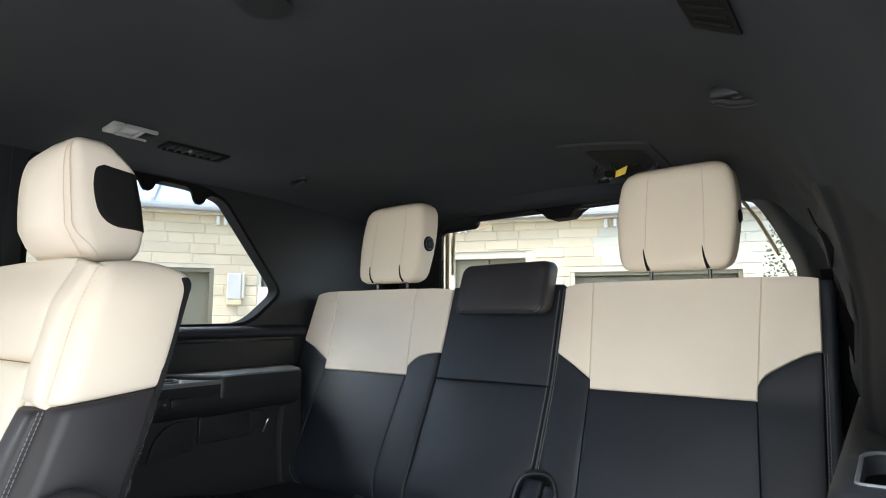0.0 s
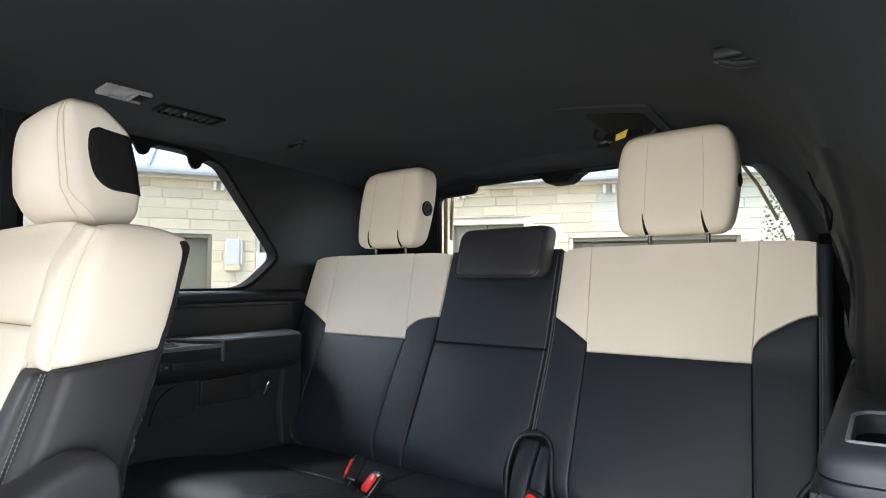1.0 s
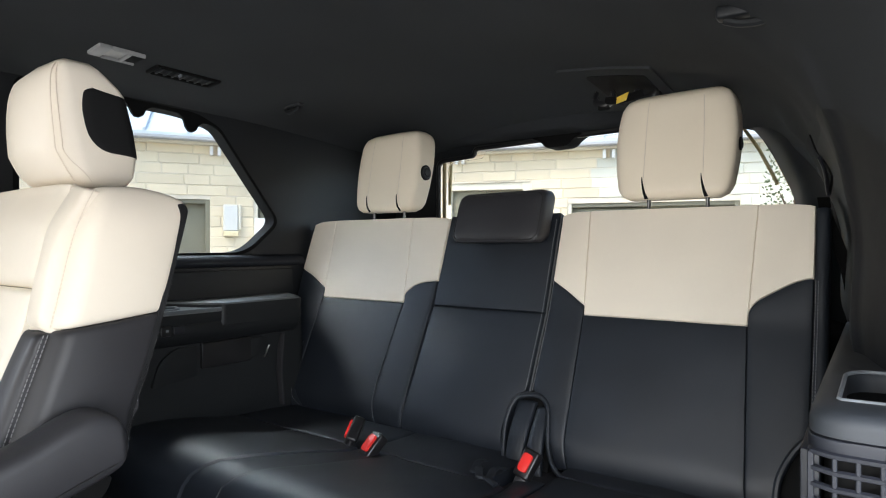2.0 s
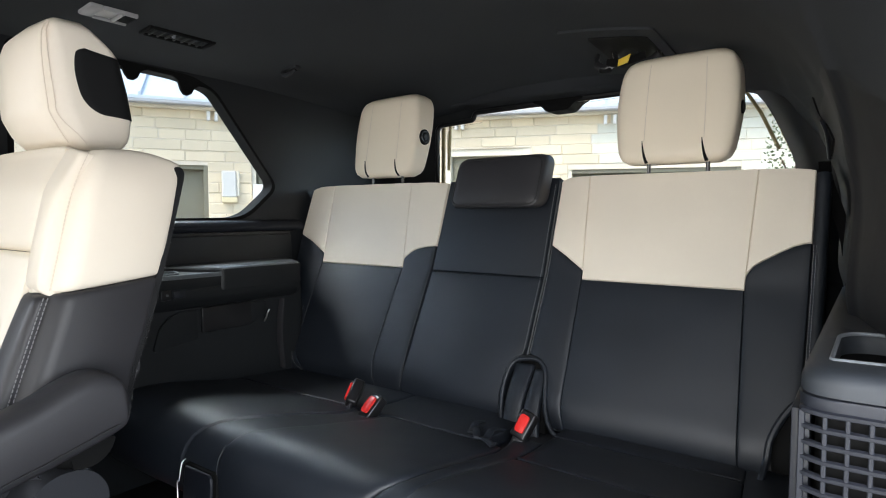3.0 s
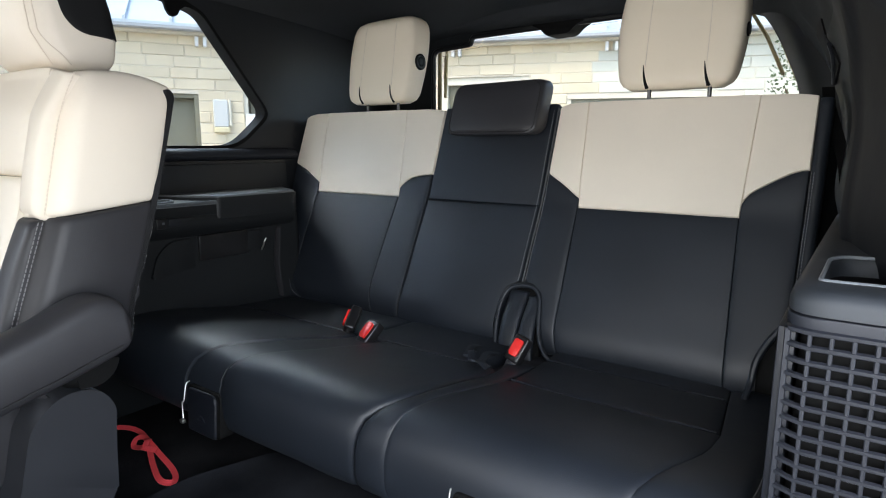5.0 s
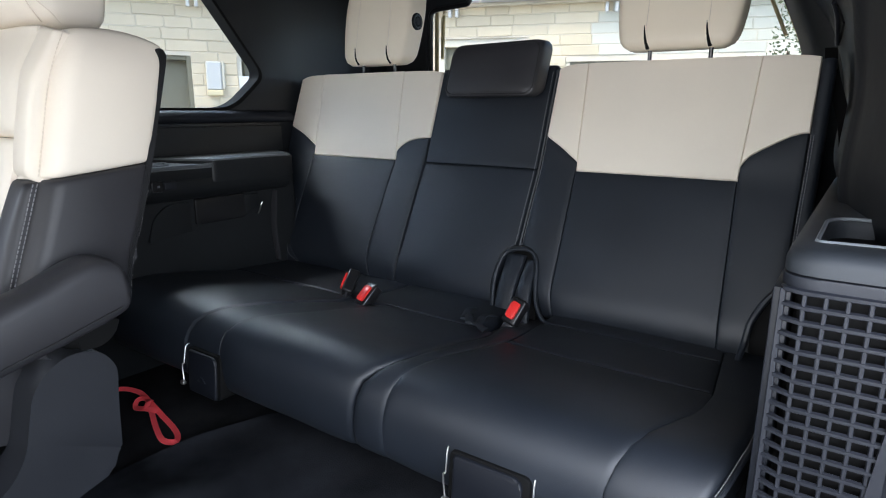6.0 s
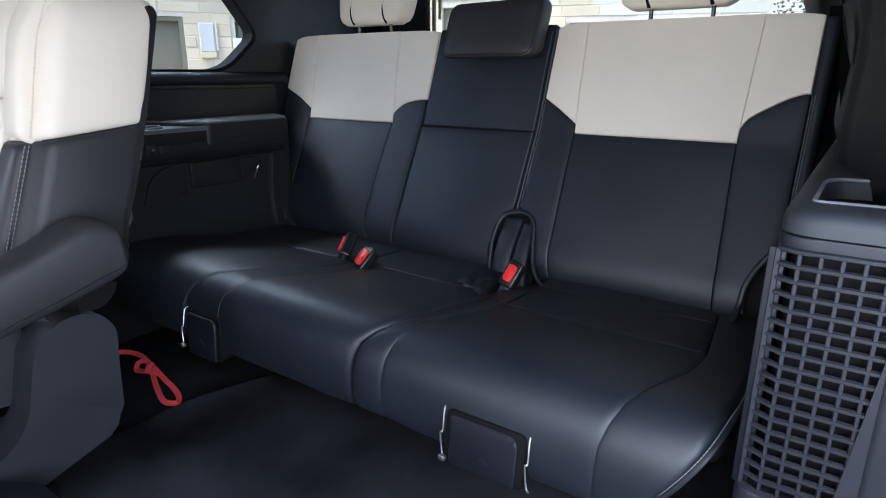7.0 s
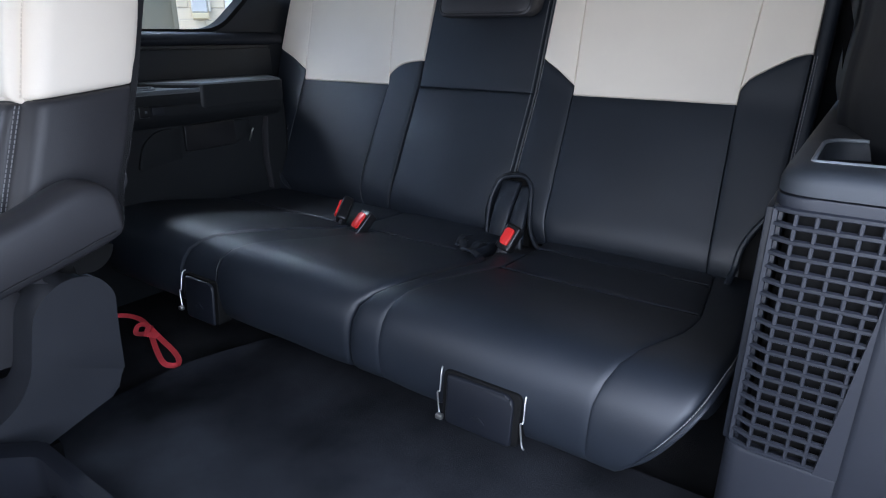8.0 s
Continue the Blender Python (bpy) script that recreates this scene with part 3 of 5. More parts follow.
def headrest(parent, cx, w, knob_side, knob_r, cz0=0.898, cz1=1.135, y=1.375):
    """Cream headrest with two seams and two open slits, on two steel posts."""
    d = 0.10
    sx = (-w * 0.21, w * 0.255)

    def shell(v, c, s):
        ex, ey = math.copysign(abs(c) ** 0.31, c), math.copysign(abs(s) ** 0.34, s)
        tap = 1 - 0.15 * v ** 4 - 0.15 * (1 - v) ** 3
        rim = edge(min(v * 1.2, 1 - v) * (cz1 - cz0), 0.038)
        kx = w / 2 * tap * (0.84 + 0.16 * rim)
        ky = d / 2 * (0.60 + 0.40 * rim) * (1 - 0.15 * (1 - v))
        lift = 0.002 * (v > 0.6) * ex * (v - 0.6) / 0.4
        return Vector((cx + ex * kx, y + ey * ky + (v - 0.5) * 0.05 - 0.006 * (1 - ex * ex) * (ey < 0), lerp(cz0, cz1, v) + lift))
    bm = bmesh.new()
    n, m = 40, 26
    rings = [[bm.verts.new(shell(j / m, math.cos(2 * math.pi * i / n), math.sin(2 * math.pi * i / n))) for i in range(n)] for j in range(m + 1)]
    for a, b in zip(rings, rings[1:]):
        for i in range(n):
            bm.faces.new((a[i], a[(i + 1) % n], b[(i + 1) % n], b[i]))
    bm.faces.new(rings[0][::-1])
    bm.faces.new(rings[-1])
    # warm backlight is put into the leather's colour here
    h = part("headrest", bm, BACKLITCREAM, parent, "cream leather headrest, warm backlight in its colour, two vertical seams")

    def front(dx, v, out=0.0):
        """A point on the front of the shell, dx from its middle."""
        best = min((shell(v, math.cos(q), math.sin(q)) for q in (-math.pi * (0.02 + 0.96 * i / 240) for i in range(241))), key=lambda p: abs(p.x - cx - dx))
        return Vector((cx + dx, best.y - out, best.z))
    for dx in sx:
        part("seam", tube(smooth_path([front(dx * (1 - 0.08 * (0.20 + 0.72 * j / 10) ** 3), 0.20 + 0.72 * j / 10, 0.0002) for j in range(11)], 3), 0.0007, 6), CREAMTHREAD, h)
        px = cx + dx + 0.004
        part("post", tube([(px, y - 0.038, cz0 - 0.05), (px, y - 0.038, cz0 + 0.03)], 0.0042, 10), STEEL, h, "steel post")
        # the slit narrows upwards and leans inwards
        rows = [front(dx - 0.004 + 0.009 * (1 - q) ** 1.3, 0.005 + 0.20 * q, 0.0006) for q in (0, 0.25, 0.5, 0.75, 1.0)]
        bm = bmesh.new()
        tube(rows, 0.002, 8, bm)
        for k, v in enumerate(bm.verts):
            q = rows[min(k // 8, 4)]
            wide = (2.0, 1.5, 1.15, 0.8, 0.2)[min(k // 8, 4)]
            v.co.x = q.x + (v.co.x - q.x) * wide
        part("post_slit", bm, VENT, h, "dark slit above the post")
    kx = cx + knob_side * w * 0.462
    k = part("knob", tube([(kx, y - 0.005, 1.01), (kx + knob_side * 0.006, y - 0.005, 1.01), (kx + knob_side * 0.009, y - 0.005, 1.01)], knob_r, 26), VENT, h, "black fold button")
    part("knob_ring", tube([(kx + knob_side * 0.009, y - 0.005 + knob_r * 0.72 * math.cos(q * 0.3142), 1.01 + knob_r * 0.72 * math.sin(q * 0.3142)) for q in range(21)], 0.0022, 6), GLOSS, k)
    part("knob_centre", tube([(kx + knob_side * 0.009, y - 0.005, 1.01), (kx + knob_side * 0.0115, y - 0.005, 1.01)], knob_r * 0.4, 16), PLASTIC, k)
    return h


def seat_back_single(parent, x0, x1, s0, s1, left_edge_low, low_l, low_r, lo_edge, hi_edge, right_edge=None, left_edge=None):
    """The six panels of one outer seat's back."""
    xl = table(*left_edge) if left_edge else table((0.345, left_edge_low), (0.56, x0 + 0.012), (0.72, x0), (0.90, x0))
    sl = table((0.345, low_l), (0.40, s0[2]), (0.645, s0[1]), (0.88, s0[0]))
    sr = table((0.345, low_r), (0.42, s1[2]), (0.645, s1[1]), (0.88, s1[0]))
    xr = table(*right_edge) if right_edge else const(x1)
    top, bot, mid = 0.878, 0.342, 0.645

    ts = lambda u: top - 0.012 * (1 - u) ** 4
    te = lambda u: top - 0.006 * u ** 4
    back_panel("upper_bolster", xl, sl, lo_edge, ts, CREAM, parent, 0.003, 0.0025, lift=0.0005, label="cream leather bolster", nu=12)
    back_panel("upper_panel", sl, sr, const(mid), const(top + 0.001), CREAM, parent, 0.004, 0.0025, label="cream leather upper panel", nu=22)
    back_panel("upper_bolster", sr, xr, hi_edge, te, CREAM, parent, 0.003, 0.0025, lift=0.0005, label="cream leather bolster", nu=14)
    back_panel("lower_bolster", xl, sl, const(bot), lambda u: lo_edge(u) - 0.001, BLACK, parent, 0.004, 0.004, lift=0.0005, label="black leather bolster", nu=12, nv=26)
    back_panel("lower_panel", sl, sr, const(bot), const(mid - 0.001), BLACK, parent, 0.007, 0.003, label="black leather lower panel", nu=22, nv=26)
    back_panel("lower_bolster", sr, xr, const(bot), lambda u: hi_edge(u) - 0.001, BLACK, parent, 0.004, 0.004, lift=0.0005, label="black leather bolster", nu=14, nv=26)


def back_core(parent, x0, x1):
    poly = []
    for z in (0.33, 0.65, 0.868):
        p, n = back_point(0, z)
        q = p - n * 0.018
        poly.append((q.y, q.z))
    back = [(y + 0.085, z - 0.002) for y, z in poly[::-1]]
    return part("back_shell", prism(poly + back, "x", x0 + 0.006, x1 - 0.006, 0.012, 3), BLACK, parent, "black leather sides and back")


CUSH = smooth_path([(0, 1.145, 0.347), (0, 1.05, 0.352), (0, 0.92, 0.362), (0, 0.80, 0.383), (0, 0.71, 0.396), (0, 0.648, 0.393), (0, 0.614, 0.365), (0, 0.603, 0.318), (0, 0.610, 0.266), (0, 0.63, 0.244)], 6)
CUM = [0.0]
for qa, qb in zip(CUSH, CUSH[1:]):
    CUM.append(CUM[-1] + (qb - qa).length)


def cushion_point(x, s):
    """A point of the cushion's profile at the share s of its length from the rear, and its normal."""
    d = s * CUM[-1]
    i = 0
    while i < len(CUSH) - 2 and CUM[i + 1] < d:
        i += 1
    k = min(max((d - CUM[i]) / (CUM[i + 1] - CUM[i]), 0), 1)
    p = CUSH[i].lerp(CUSH[i + 1], k)
    ta = (CUSH[min(i + 2, len(CUSH) - 1)] - CUSH[max(i - 1, 0)]).normalized()
    return Vector((x, p.y, p.z)), Vector((0, ta.z, -ta.y))


def cushion_panel(name, xl, xr, s0, s1, parent, puff=0.008, r=0.009, nu=18, nv=30, lift=0.0, label="", sides=(1, 1, 1, 1), depth=0.04):
    def fn(u, v):
        s = lerp(s0, s1, v)
        p, n = cushion_point(lerp(xl(s), xr(s), u), s)
        return p + n * lift, n
    return part(name, pillow(fn, abs(xr(0.5) - xl(0.5)), (s1 - s0) * CUM[-1], puff, r, depth, nu, nv, sides=sides, seed=xl(0.5) * 9), BLACK, parent, label)


def cushion_core(parent, x0, x1):
    poly = []
    for i in range(0, 21):
        p, n = cushion_point(0, i / 20)
        q = p - n * 0.02
        poly.append((q.y, q.z))
    poly.append((1.13, 0.235))
    return part("cushion_base", prism(poly, "x", x0, x1, 0.006), DARKVINYL, parent)


def bracket(parent, x0, x1, both=True):
    """Latch cover on the front of the cushion with a bright wire on each side."""
    def lean(bm):
        for v in bm.verts:
            v.co.y += 0.16 * max(0.0, v.co.z - 0.290)
        return bm
    low = 0.248 if both else 0.240
    xm = (x0 + x1) / 2
    # black plate a little larger than the cover, for the shaded gap round it
    part("latch_gap_shade", lean(prism(rounded([(x0 + 0.006, low + 0.002), (x1 - 0.004, low + 0.002), (x1 - 0.004, 0.3275), (x0 + 0.006, 0.3275)], 0.010, 3), "y", 0.5905 if both else 0.594, 0.64, 0.002, 2)), VENT, parent)
    c = part("latch_cover", lean(prism(rounded([(x0 + 0.013, low), (x1 - 0.014, low), (x1 - 0.014, 0.316), (x1 - 0.022, 0.324), (x0 + 0.013, 0.324)], 0.008, 3), "y", 0.5865 if both else 0.590, 0.64, 0.004, 3)), LATCH, parent, "black latch cover")
    part("emblem", prism(rounded([(xm - 0.014, 0.268), (xm + 0.014, 0.268), (xm, 0.280)], 0.004, 2), "y", 0.5863 if both else 0.5898, 0.594, 0.0001), LATCH, c)
    part("wire_foot", box((x0 + 0.001, 0.580, 0.253), (x0 + 0.012, 0.588, 0.261), 0.002), CHROME, parent, "bright steel foot")
    for x in ((x0, x1) if both else (x0,)):
        part("wire_bracket", tube(smooth_path([(x, 0.612, 0.329), (x, 0.600, 0.324), (x + 0.002, 0.592, 0.294), (x - 0.001, 0.590, 0.290), (x + 0.003, 0.588, 0.262), (x + 0.008, 0.585, 0.258)], 4), 0.0013, 7), CHROME, parent, "bright steel wire bracket")


def build_bench_wide():
    b = root("bench_seat", (-1.03, 0.85, FLOOR), "black and cream leather third-row bench, two-seat section, upright", "car seat", "third row bench")
    back_core(b, -1.455, -0.607)
    seat_back_single(b, -1.467, -0.932, (-1.374, -1.344, -1.333), (-1.064, -1.030, -1.036), -1.385, -1.285, -1.018, table((0, 0.726), (0.45, 0.706), (1, 0.671)), table((0, 0.668), (0.10, 0.677), (0.24, 0.688), (0.42, 0.697), (0.7, 0.703), (1, 0.706)))
    xl, xr = const(-0.929), const(-0.608)
    back_panel("upper_panel", xl, xr, const(0.643), const(0.878), BLACK, b, 0.005, 0.004, label="black leather middle upper panel")
    sl = table((0.342, -0.642), (0.39, -0.650), (0.43, -0.648), (0.455, -0.636), (0.470, -0.620), (0.482, -0.608), (0.9, -0.608))
    back_panel("lower_panel", xl, sl, const(0.342), const(0.642), BLACK, b, 0.008, 0.004, label="black leather middle lower panel", nv=30)
    headrest(b, -1.168, 0.248, 1, 0.022)
    # folded-down middle headrest pad
    mx, mz, hw, hh = -0.738, 0.868, 0.124, 0.064
    rim = rounded([(-hw, -hh), (hw - 0.002, -hh), (hw, hh), (-hw + 0.002, hh - 0.003)], 0.026, 7)
    bm = bmesh.new()
    rings = []
    for inset, dy in ((0.055, -0.0035), (0.040, -0.003), (0.026, -0.0015), (0.015, 0.0005), (0.009, 0.003), (0.006, 0.0042), (0.003, 0.006), (0.001, 0.011), (0.0, 0.020), (0.0, 0.050), (0.003, 0.062), (0.010, 0.071), (0.025, 0.076), (0.05, 0.077)):
        fx, fz = (hw - inset) / hw, (hh - inset) / hh
        ring = []
        for x, z in rim:
            zz = z * fz
            ring.append(bm.verts.new((mx + x * fx, 1.246 + dy + zz * 0.36 - 0.004 * math.cos(x * fx / hw * 1.5) * (1 if dy < 0.004 else 0), mz + zz)))
        rings.append(ring)
    n = len(rim)
    for p, q in zip(rings, rings[1:]):
        for i in range(n):
            bm.faces.new((p[i], p[(i + 1) % n], q[(i + 1) % n], q[i]))
    bm.faces.new(rings[0][::-1])
    bm.faces.new(rings[-1])
    part("middle_headrest", bm, DARKVINYL, b, "low black leather middle headrest")
    welt = [Vector((mx + x * (hw - 0.007) / hw, 1.2492 + z * (hh - 0.007) / hh * 0.36, mz + z * (hh - 0.007) / hh)) for x, z in rim]
    part("headrest_seam", tube(welt + welt[:1], 0.0014, 6), BLACKTHREAD, b)
    cushion_core(b, -1.32, -0.585)
    s = const(-1.335)
    tl = table((0.0, -0.89), (0.36, -0.905), (0.595, -0.949), (0.68, -0.974), (0.743, -1.0), (0.80, -1.026), (0.86, -1.040), (1.0, -1.045))
    tr = table((0.0, -0.83), (0.36, -0.825), (0.55, -0.836), (0.625, -0.852), (0.69, -0.880), (0.75, -0.912), (0.80, -0.928), (1.0, -0.932))
    tm = table((0.0, -0.575), (0.36, -0.532), (0.60, -0.530), (0.69, -0.541), (0.747, -0.560), (0.79, -0.582), (0.843, -0.592), (1.0, -0.603))
    cushion_panel("cushion", s, const(-0.885), 0.0, 0.30, b, 0.004, 0.005, label="black leather rear of the outer seat cushion", sides=(1, 0.6, 0.4, 0.6))
    cushion_panel("cushion", s, tl, 0.302, 1.0, b, 0.005, 0.006, label="black leather outer seat cushion", sides=(2, 1, 0.6, 1))
    cushion_panel("cushion_strip", tl, tr, 0.30, 1.0, b, 0.001, 0.004, nu=8, lift=-0.004, label="narrow black leather strip between the cushions")
    cushion_panel("cushion", tr, tm, 0.302, 1.0, b, 0.006, 0.009, label="black leather middle seat cushion", sides=(0.4, 0.6, 0.5, 1))
    cushion_panel("cushion", const(-0.884), const(-0.58), 0.0, 0.30, b, 0.004, 0.005, label="black leather rear of the middle cushion", sides=(0.6, 1, 0.4, 0.6))
    bracket(b, -1.030, -0.915, False)
    for xa, xb in ((-1.30, -0.915), (-0.82, -0.55)):
        row = []
        for q in range(9):
            p, n = cushion_point(lerp(xa, xb, q / 8), 0.300 + 0.010 * math.sin(math.pi * q / 8))
            row.append(p + n * 0.0015)
        part("seam", tube(smooth_path(row, 4), 0.0014, 6), TRIM, b)
    for rows in (((-1.020, 0.362), (-1.030, 0.40), (-1.034, 0.45), (-1.033, 0.52)), ((-0.9305, 0.362), (-0.9305, 0.44), (-0.9305, 0.53), (-0.9305, 0.61))):
        line = []
        for x, z in rows:
            p, n = back_point(x, z)
            line.append(p + n * 0.0045)
        part("seam", tube(smooth_path(line, 5), 0.0006, 6), SEAMGREY, b)
    pts = [back_point(-0.6125, z) for z in (0.478, 0.55, 0.65, 0.76, 0.86)]
    stitches([p + n * 0.005 for p, n in pts], THREAD, b)
    pts = [back_point(-0.6045, z) for z in (0.472, 0.55, 0.65, 0.76, 0.866)]
    part("split_piping", tube(smooth_path([p - n * 0.002 for p, n in pts], 5), 0.0024, 8), SEAMGREY, b, "dark grey piping in the split")
    pts = [back_point(xx, zz) for xx, zz in ((-1.285, 0.352), (-1.322, 0.375), (-1.338, 0.42), (-1.350, 0.52))]
    stitches([p + n * 0.008 for p, n in pts], THREAD, b, r=0.0005)
    return b


def build_bench_single():
    b = root("bench_seat", (-0.33, 0.85, FLOOR), "black and cream leather third-row bench, single-seat section, upright", "car seat", "third row bench")
    back_core(b, -0.600, -0.066)
    seat_back_single(b, -0.600, -0.084, (-0.532, -0.515, -0.506), (-0.181, -0.189, -0.176), -0.545, -0.497, -0.172, table((0, 0.717), (0.48, 0.694), (1, 0.664)), table((0, 0.672), (0.09, 0.688), (0.21, 0.698), (0.47, 0.715), (0.71, 0.729), (0.88, 0.735), (1, 0.737)), ((0.345, -0.130), (0.40, -0.124), (0.45, -0.100), (0.475, -0.084), (0.9, -0.084)), ((0.342, -0.522), (0.39, -0.538), (0.43, -0.549), (0.455, -0.560), (0.470, -0.580), (0.482, -0.600), (0.9, -0.600)))
    headrest(b, -0.348, 0.262, 1, 0.014)
    xr = const(-0.060)
    pts = [back_point(x, z) for x, z in ((-0.128, 0.372), (-0.124, 0.405), (-0.112, 0.435), (-0.094, 0.462), (-0.078, 0.474), (-0.062, 0.476))]
    low = [Vector((-0.137, 1.075, 0.325)), Vector((-0.132, 1.085, 0.347))]
    part("side_piping", tube(smooth_path(low + [p + n * 0.004 for p, n in pts], 6), 0.006, 8), BLACK, b, "black piping round the belt opening")
    # black plate set back behind the piping, drawn for the opening's shade
    back_panel("belt_opening_shade", const(-0.122), const(-0.062), const(0.344), const(0.474), VENT, b, 0.0, 0.002, depth=0.01, lift=-0.012, label="dark plate for the shade inside the belt opening", nu=4, nv=6)
    back_panel("side_panel", const(-0.083), xr, const(0.485), const(0.872), BLACK, b, 0.002, 0.010, label="black leather side panel", nu=6)
    for dx in (-0.0805, -0.0765):
        pts = [back_point(dx, z) for z in (0.42, 0.50, 0.58, 0.66, 0.735)]
        stitches([p + n * 0.003 for p, n in pts], THREAD, b)
    pts = [back_point(-0.5965, z) for z in (0.48, 0.55, 0.65, 0.76, 0.86)]
    stitches([p + n * 0.004 for p, n in pts], THREAD, b)
    cushion_core(b, -0.570, -0.185)
    lm = table((0.0, -0.57), (0.36, -0.528), (0.60, -0.526), (0.69, -0.537), (0.747, -0.556), (0.79, -0.578), (0.843, -0.588), (1.0, -0.599))
    lx = table((0, -0.50), (0.36, -0.485), (0.55, -0.490), (0.68, -0.506), (0.745, -0.517), (0.80, -0.526), (0.87, -0.531), (1, -0.533))
    rx = table((0, -0.160), (0.16, -0.149), (0.40, -0.132), (0.53, -0.133), (0.61, -0.144), (0.687, -0.162), (0.776, -0.184), (0.84, -0.195), (1, -0.2))
    cushion_panel("cushion_edge", lm, lx, 0.20, 1.0, b, 0.002, 0.007, nu=8, label="black leather edge of the cushion", sides=(0.6, 0.2, 0.5, 1))
    cushion_panel("cushion", lx, rx, 0.0, 0.13, b, 0.005, 0.009, label="black leather rear of the cushion", sides=(1, 1, 0.4, 0.6))
    cushion_panel("cushion", lx, rx, 0.13, 0.38, b, 0.007, 0.010, label="black leather rear inset of the cushion", sides=(1, 1, 0.6, 0.5))
    cushion_panel("cushion", lx, rx, 0.38, 1.0, b, 0.0036, 0.007, label="black leather seat cushion", sides=(0.15, 0.2, 0.8, 1))
    cushion_panel("cushion_bolster", rx, table((0, -0.058), (0.43, -0.066), (0.60, -0.064), (0.685, -0.067), (0.78, -0.078), (0.842, -0.097), (0.91, -0.126), (1, -0.168)), 0.0, 1.0, b, 0.0032, 0.007, label="black leather cushion bolster", sides=(0.15, 1.8, 0.4, 1))
    pts = []
    for s, x in ((0.28, -0.062), (0.43, -0.066), (0.60, -0.064), (0.685, -0.067), (0.78, -0.078), (0.842, -0.097), (0.91, -0.126), (0.98, -0.158)):
        p, n = cushion_point(x, s)
        pts.append(p - n * 0.008 + Vector((0.003, 0, 0)))
    part("piping", tube(smooth_path(pts, 5), 0.0035, 8), BLACK, b, "black piping along the cushion edge")
    stitches([p + Vector((-0.003, -0.004, 0.0045)) for p in pts], THREAD, b, pitch=0.005, r=0.0006)
    bracket(b, -0.410, -0.279)
    for sv in (0.127, 0.376):
        row = []
        for q in range(9):
            p, n = cushion_point(lerp(lx(sv) + 0.006, rx(sv) - 0.006, q / 8), sv + 0.012 * math.sin(math.pi * q / 8))
            row.append(p + n * 0.0015)
        part("seam", tube(smooth_path(row, 4), 0.0016, 6), TRIM, b)
    return b


build_bench_wide()
build_bench_single()


def build_belt_loop():
    """Black arch in the split of the backrests, with a folded belt webbing inside it."""
    b = root("belt_guide", (-0.6, 1.1, 0.34), "black belt guide arch set in the split of the bench", "belt guide")

    def at(x, z, lift):
        p, n = back_point(x, max(z, 0.40))
        if z < 0.40:
            p = p + Vector((0, -0.5, -1)) * (0.40 - z)
        return p + n * lift
    pts = [at(-0.618, 0.322, 0.004), at(-0.633, 0.352, 0.006), at(-0.642, 0.402, 0.007), at(-0.639, 0.440, 0.007), at(-0.628, 0.460, 0.007), at(-0.605, 0.468, 0.008), at(-0.580, 0.470, 0.007), at(-0.562, 0.463, 0.006), at(-0.551, 0.446, 0.006), at(-0.541, 0.402, 0.006), at(-0.532, 0.372, 0.006), at(-0.515, 0.346, 0.004), at(-0.490, 0.332, 0.0)]
    arch = smooth_path(pts, 8)
    part("arch", tube([p + Vector((0, 0.003, 0)) for p in arch], 0.0048, 10), BLACK, b)
    part("arch_lip", tube([p + Vector((-0.004, 0.006, 0.004)) for p in arch[10:-14]], 0.003, 8), PLASTIC, b)
    # black plate behind the webbing stands for the shadow inside the arch
    poly = [(-0.642, 0.33), (-0.642, 0.44), (-0.620, 0.468), (-0.578, 0.466), (-0.556, 0.44), (-0.535, 0.33)]
    bm = prism(poly, "y", 0.0, 0.02, 0.002)
    for v in bm.verts:
        v.co.y += at(0, v.co.z, 0).y + 0.022
    part("recess", bm, VENT, b)
    # two layers of webbing hang side by side and bulge towards the seat
    for x0, x1, x2, x3, top, out in ((-0.633, -0.588, -0.622, -0.585, 0.462, 0.004), (-0.584, -0.556, -0.581, -0.535, 0.455, 0.002)):
        def fn(u, v):
            z = lerp(0.318, top, v)
            x = lerp(lerp(x2, x0, v ** 0.6), lerp(x3, x1, v ** 0.6), u)
            p = at(x, z, out - 0.012 * v ** 3 + 0.010 * math.sin(math.pi * min(v * 1.2, 1)) * 0.5 + 0.003 * math.sin(math.pi * u))
            return p, Vector((0, -1, 0.4)).normalized()
        part("webbing", pillow(fn, 0.04, 0.14, 0.001, 0.003, 0.006, 10, 16, wrinkle=0.0015), BLACK, b, "black seat belt webbing")
    for rows in (((0.255, -0.612), (0.30, -0.597), (0.345, -0.575), (0.375, -0.550), (0.38, -0.528)), ((0.22, -0.570), (0.28, -0.570), (0.34, -0.560), (0.385, -0.560)), ((0.19, -0.626), (0.25, -0.618), (0.31, -0.604))):
        tail = []
        for q, (sv, x) in enumerate(rows):
            p, n = cushion_point(x, sv)
            tail.append(p + n * (0.012 + 0.008 * (q % 2)))
        part("webbing_tail", tube(smooth_path(tail, 5), 0.01, 8, flat=(0.008, 0.0025)), BLACK, b, "crumpled black belt webbing")


build_belt_loop()


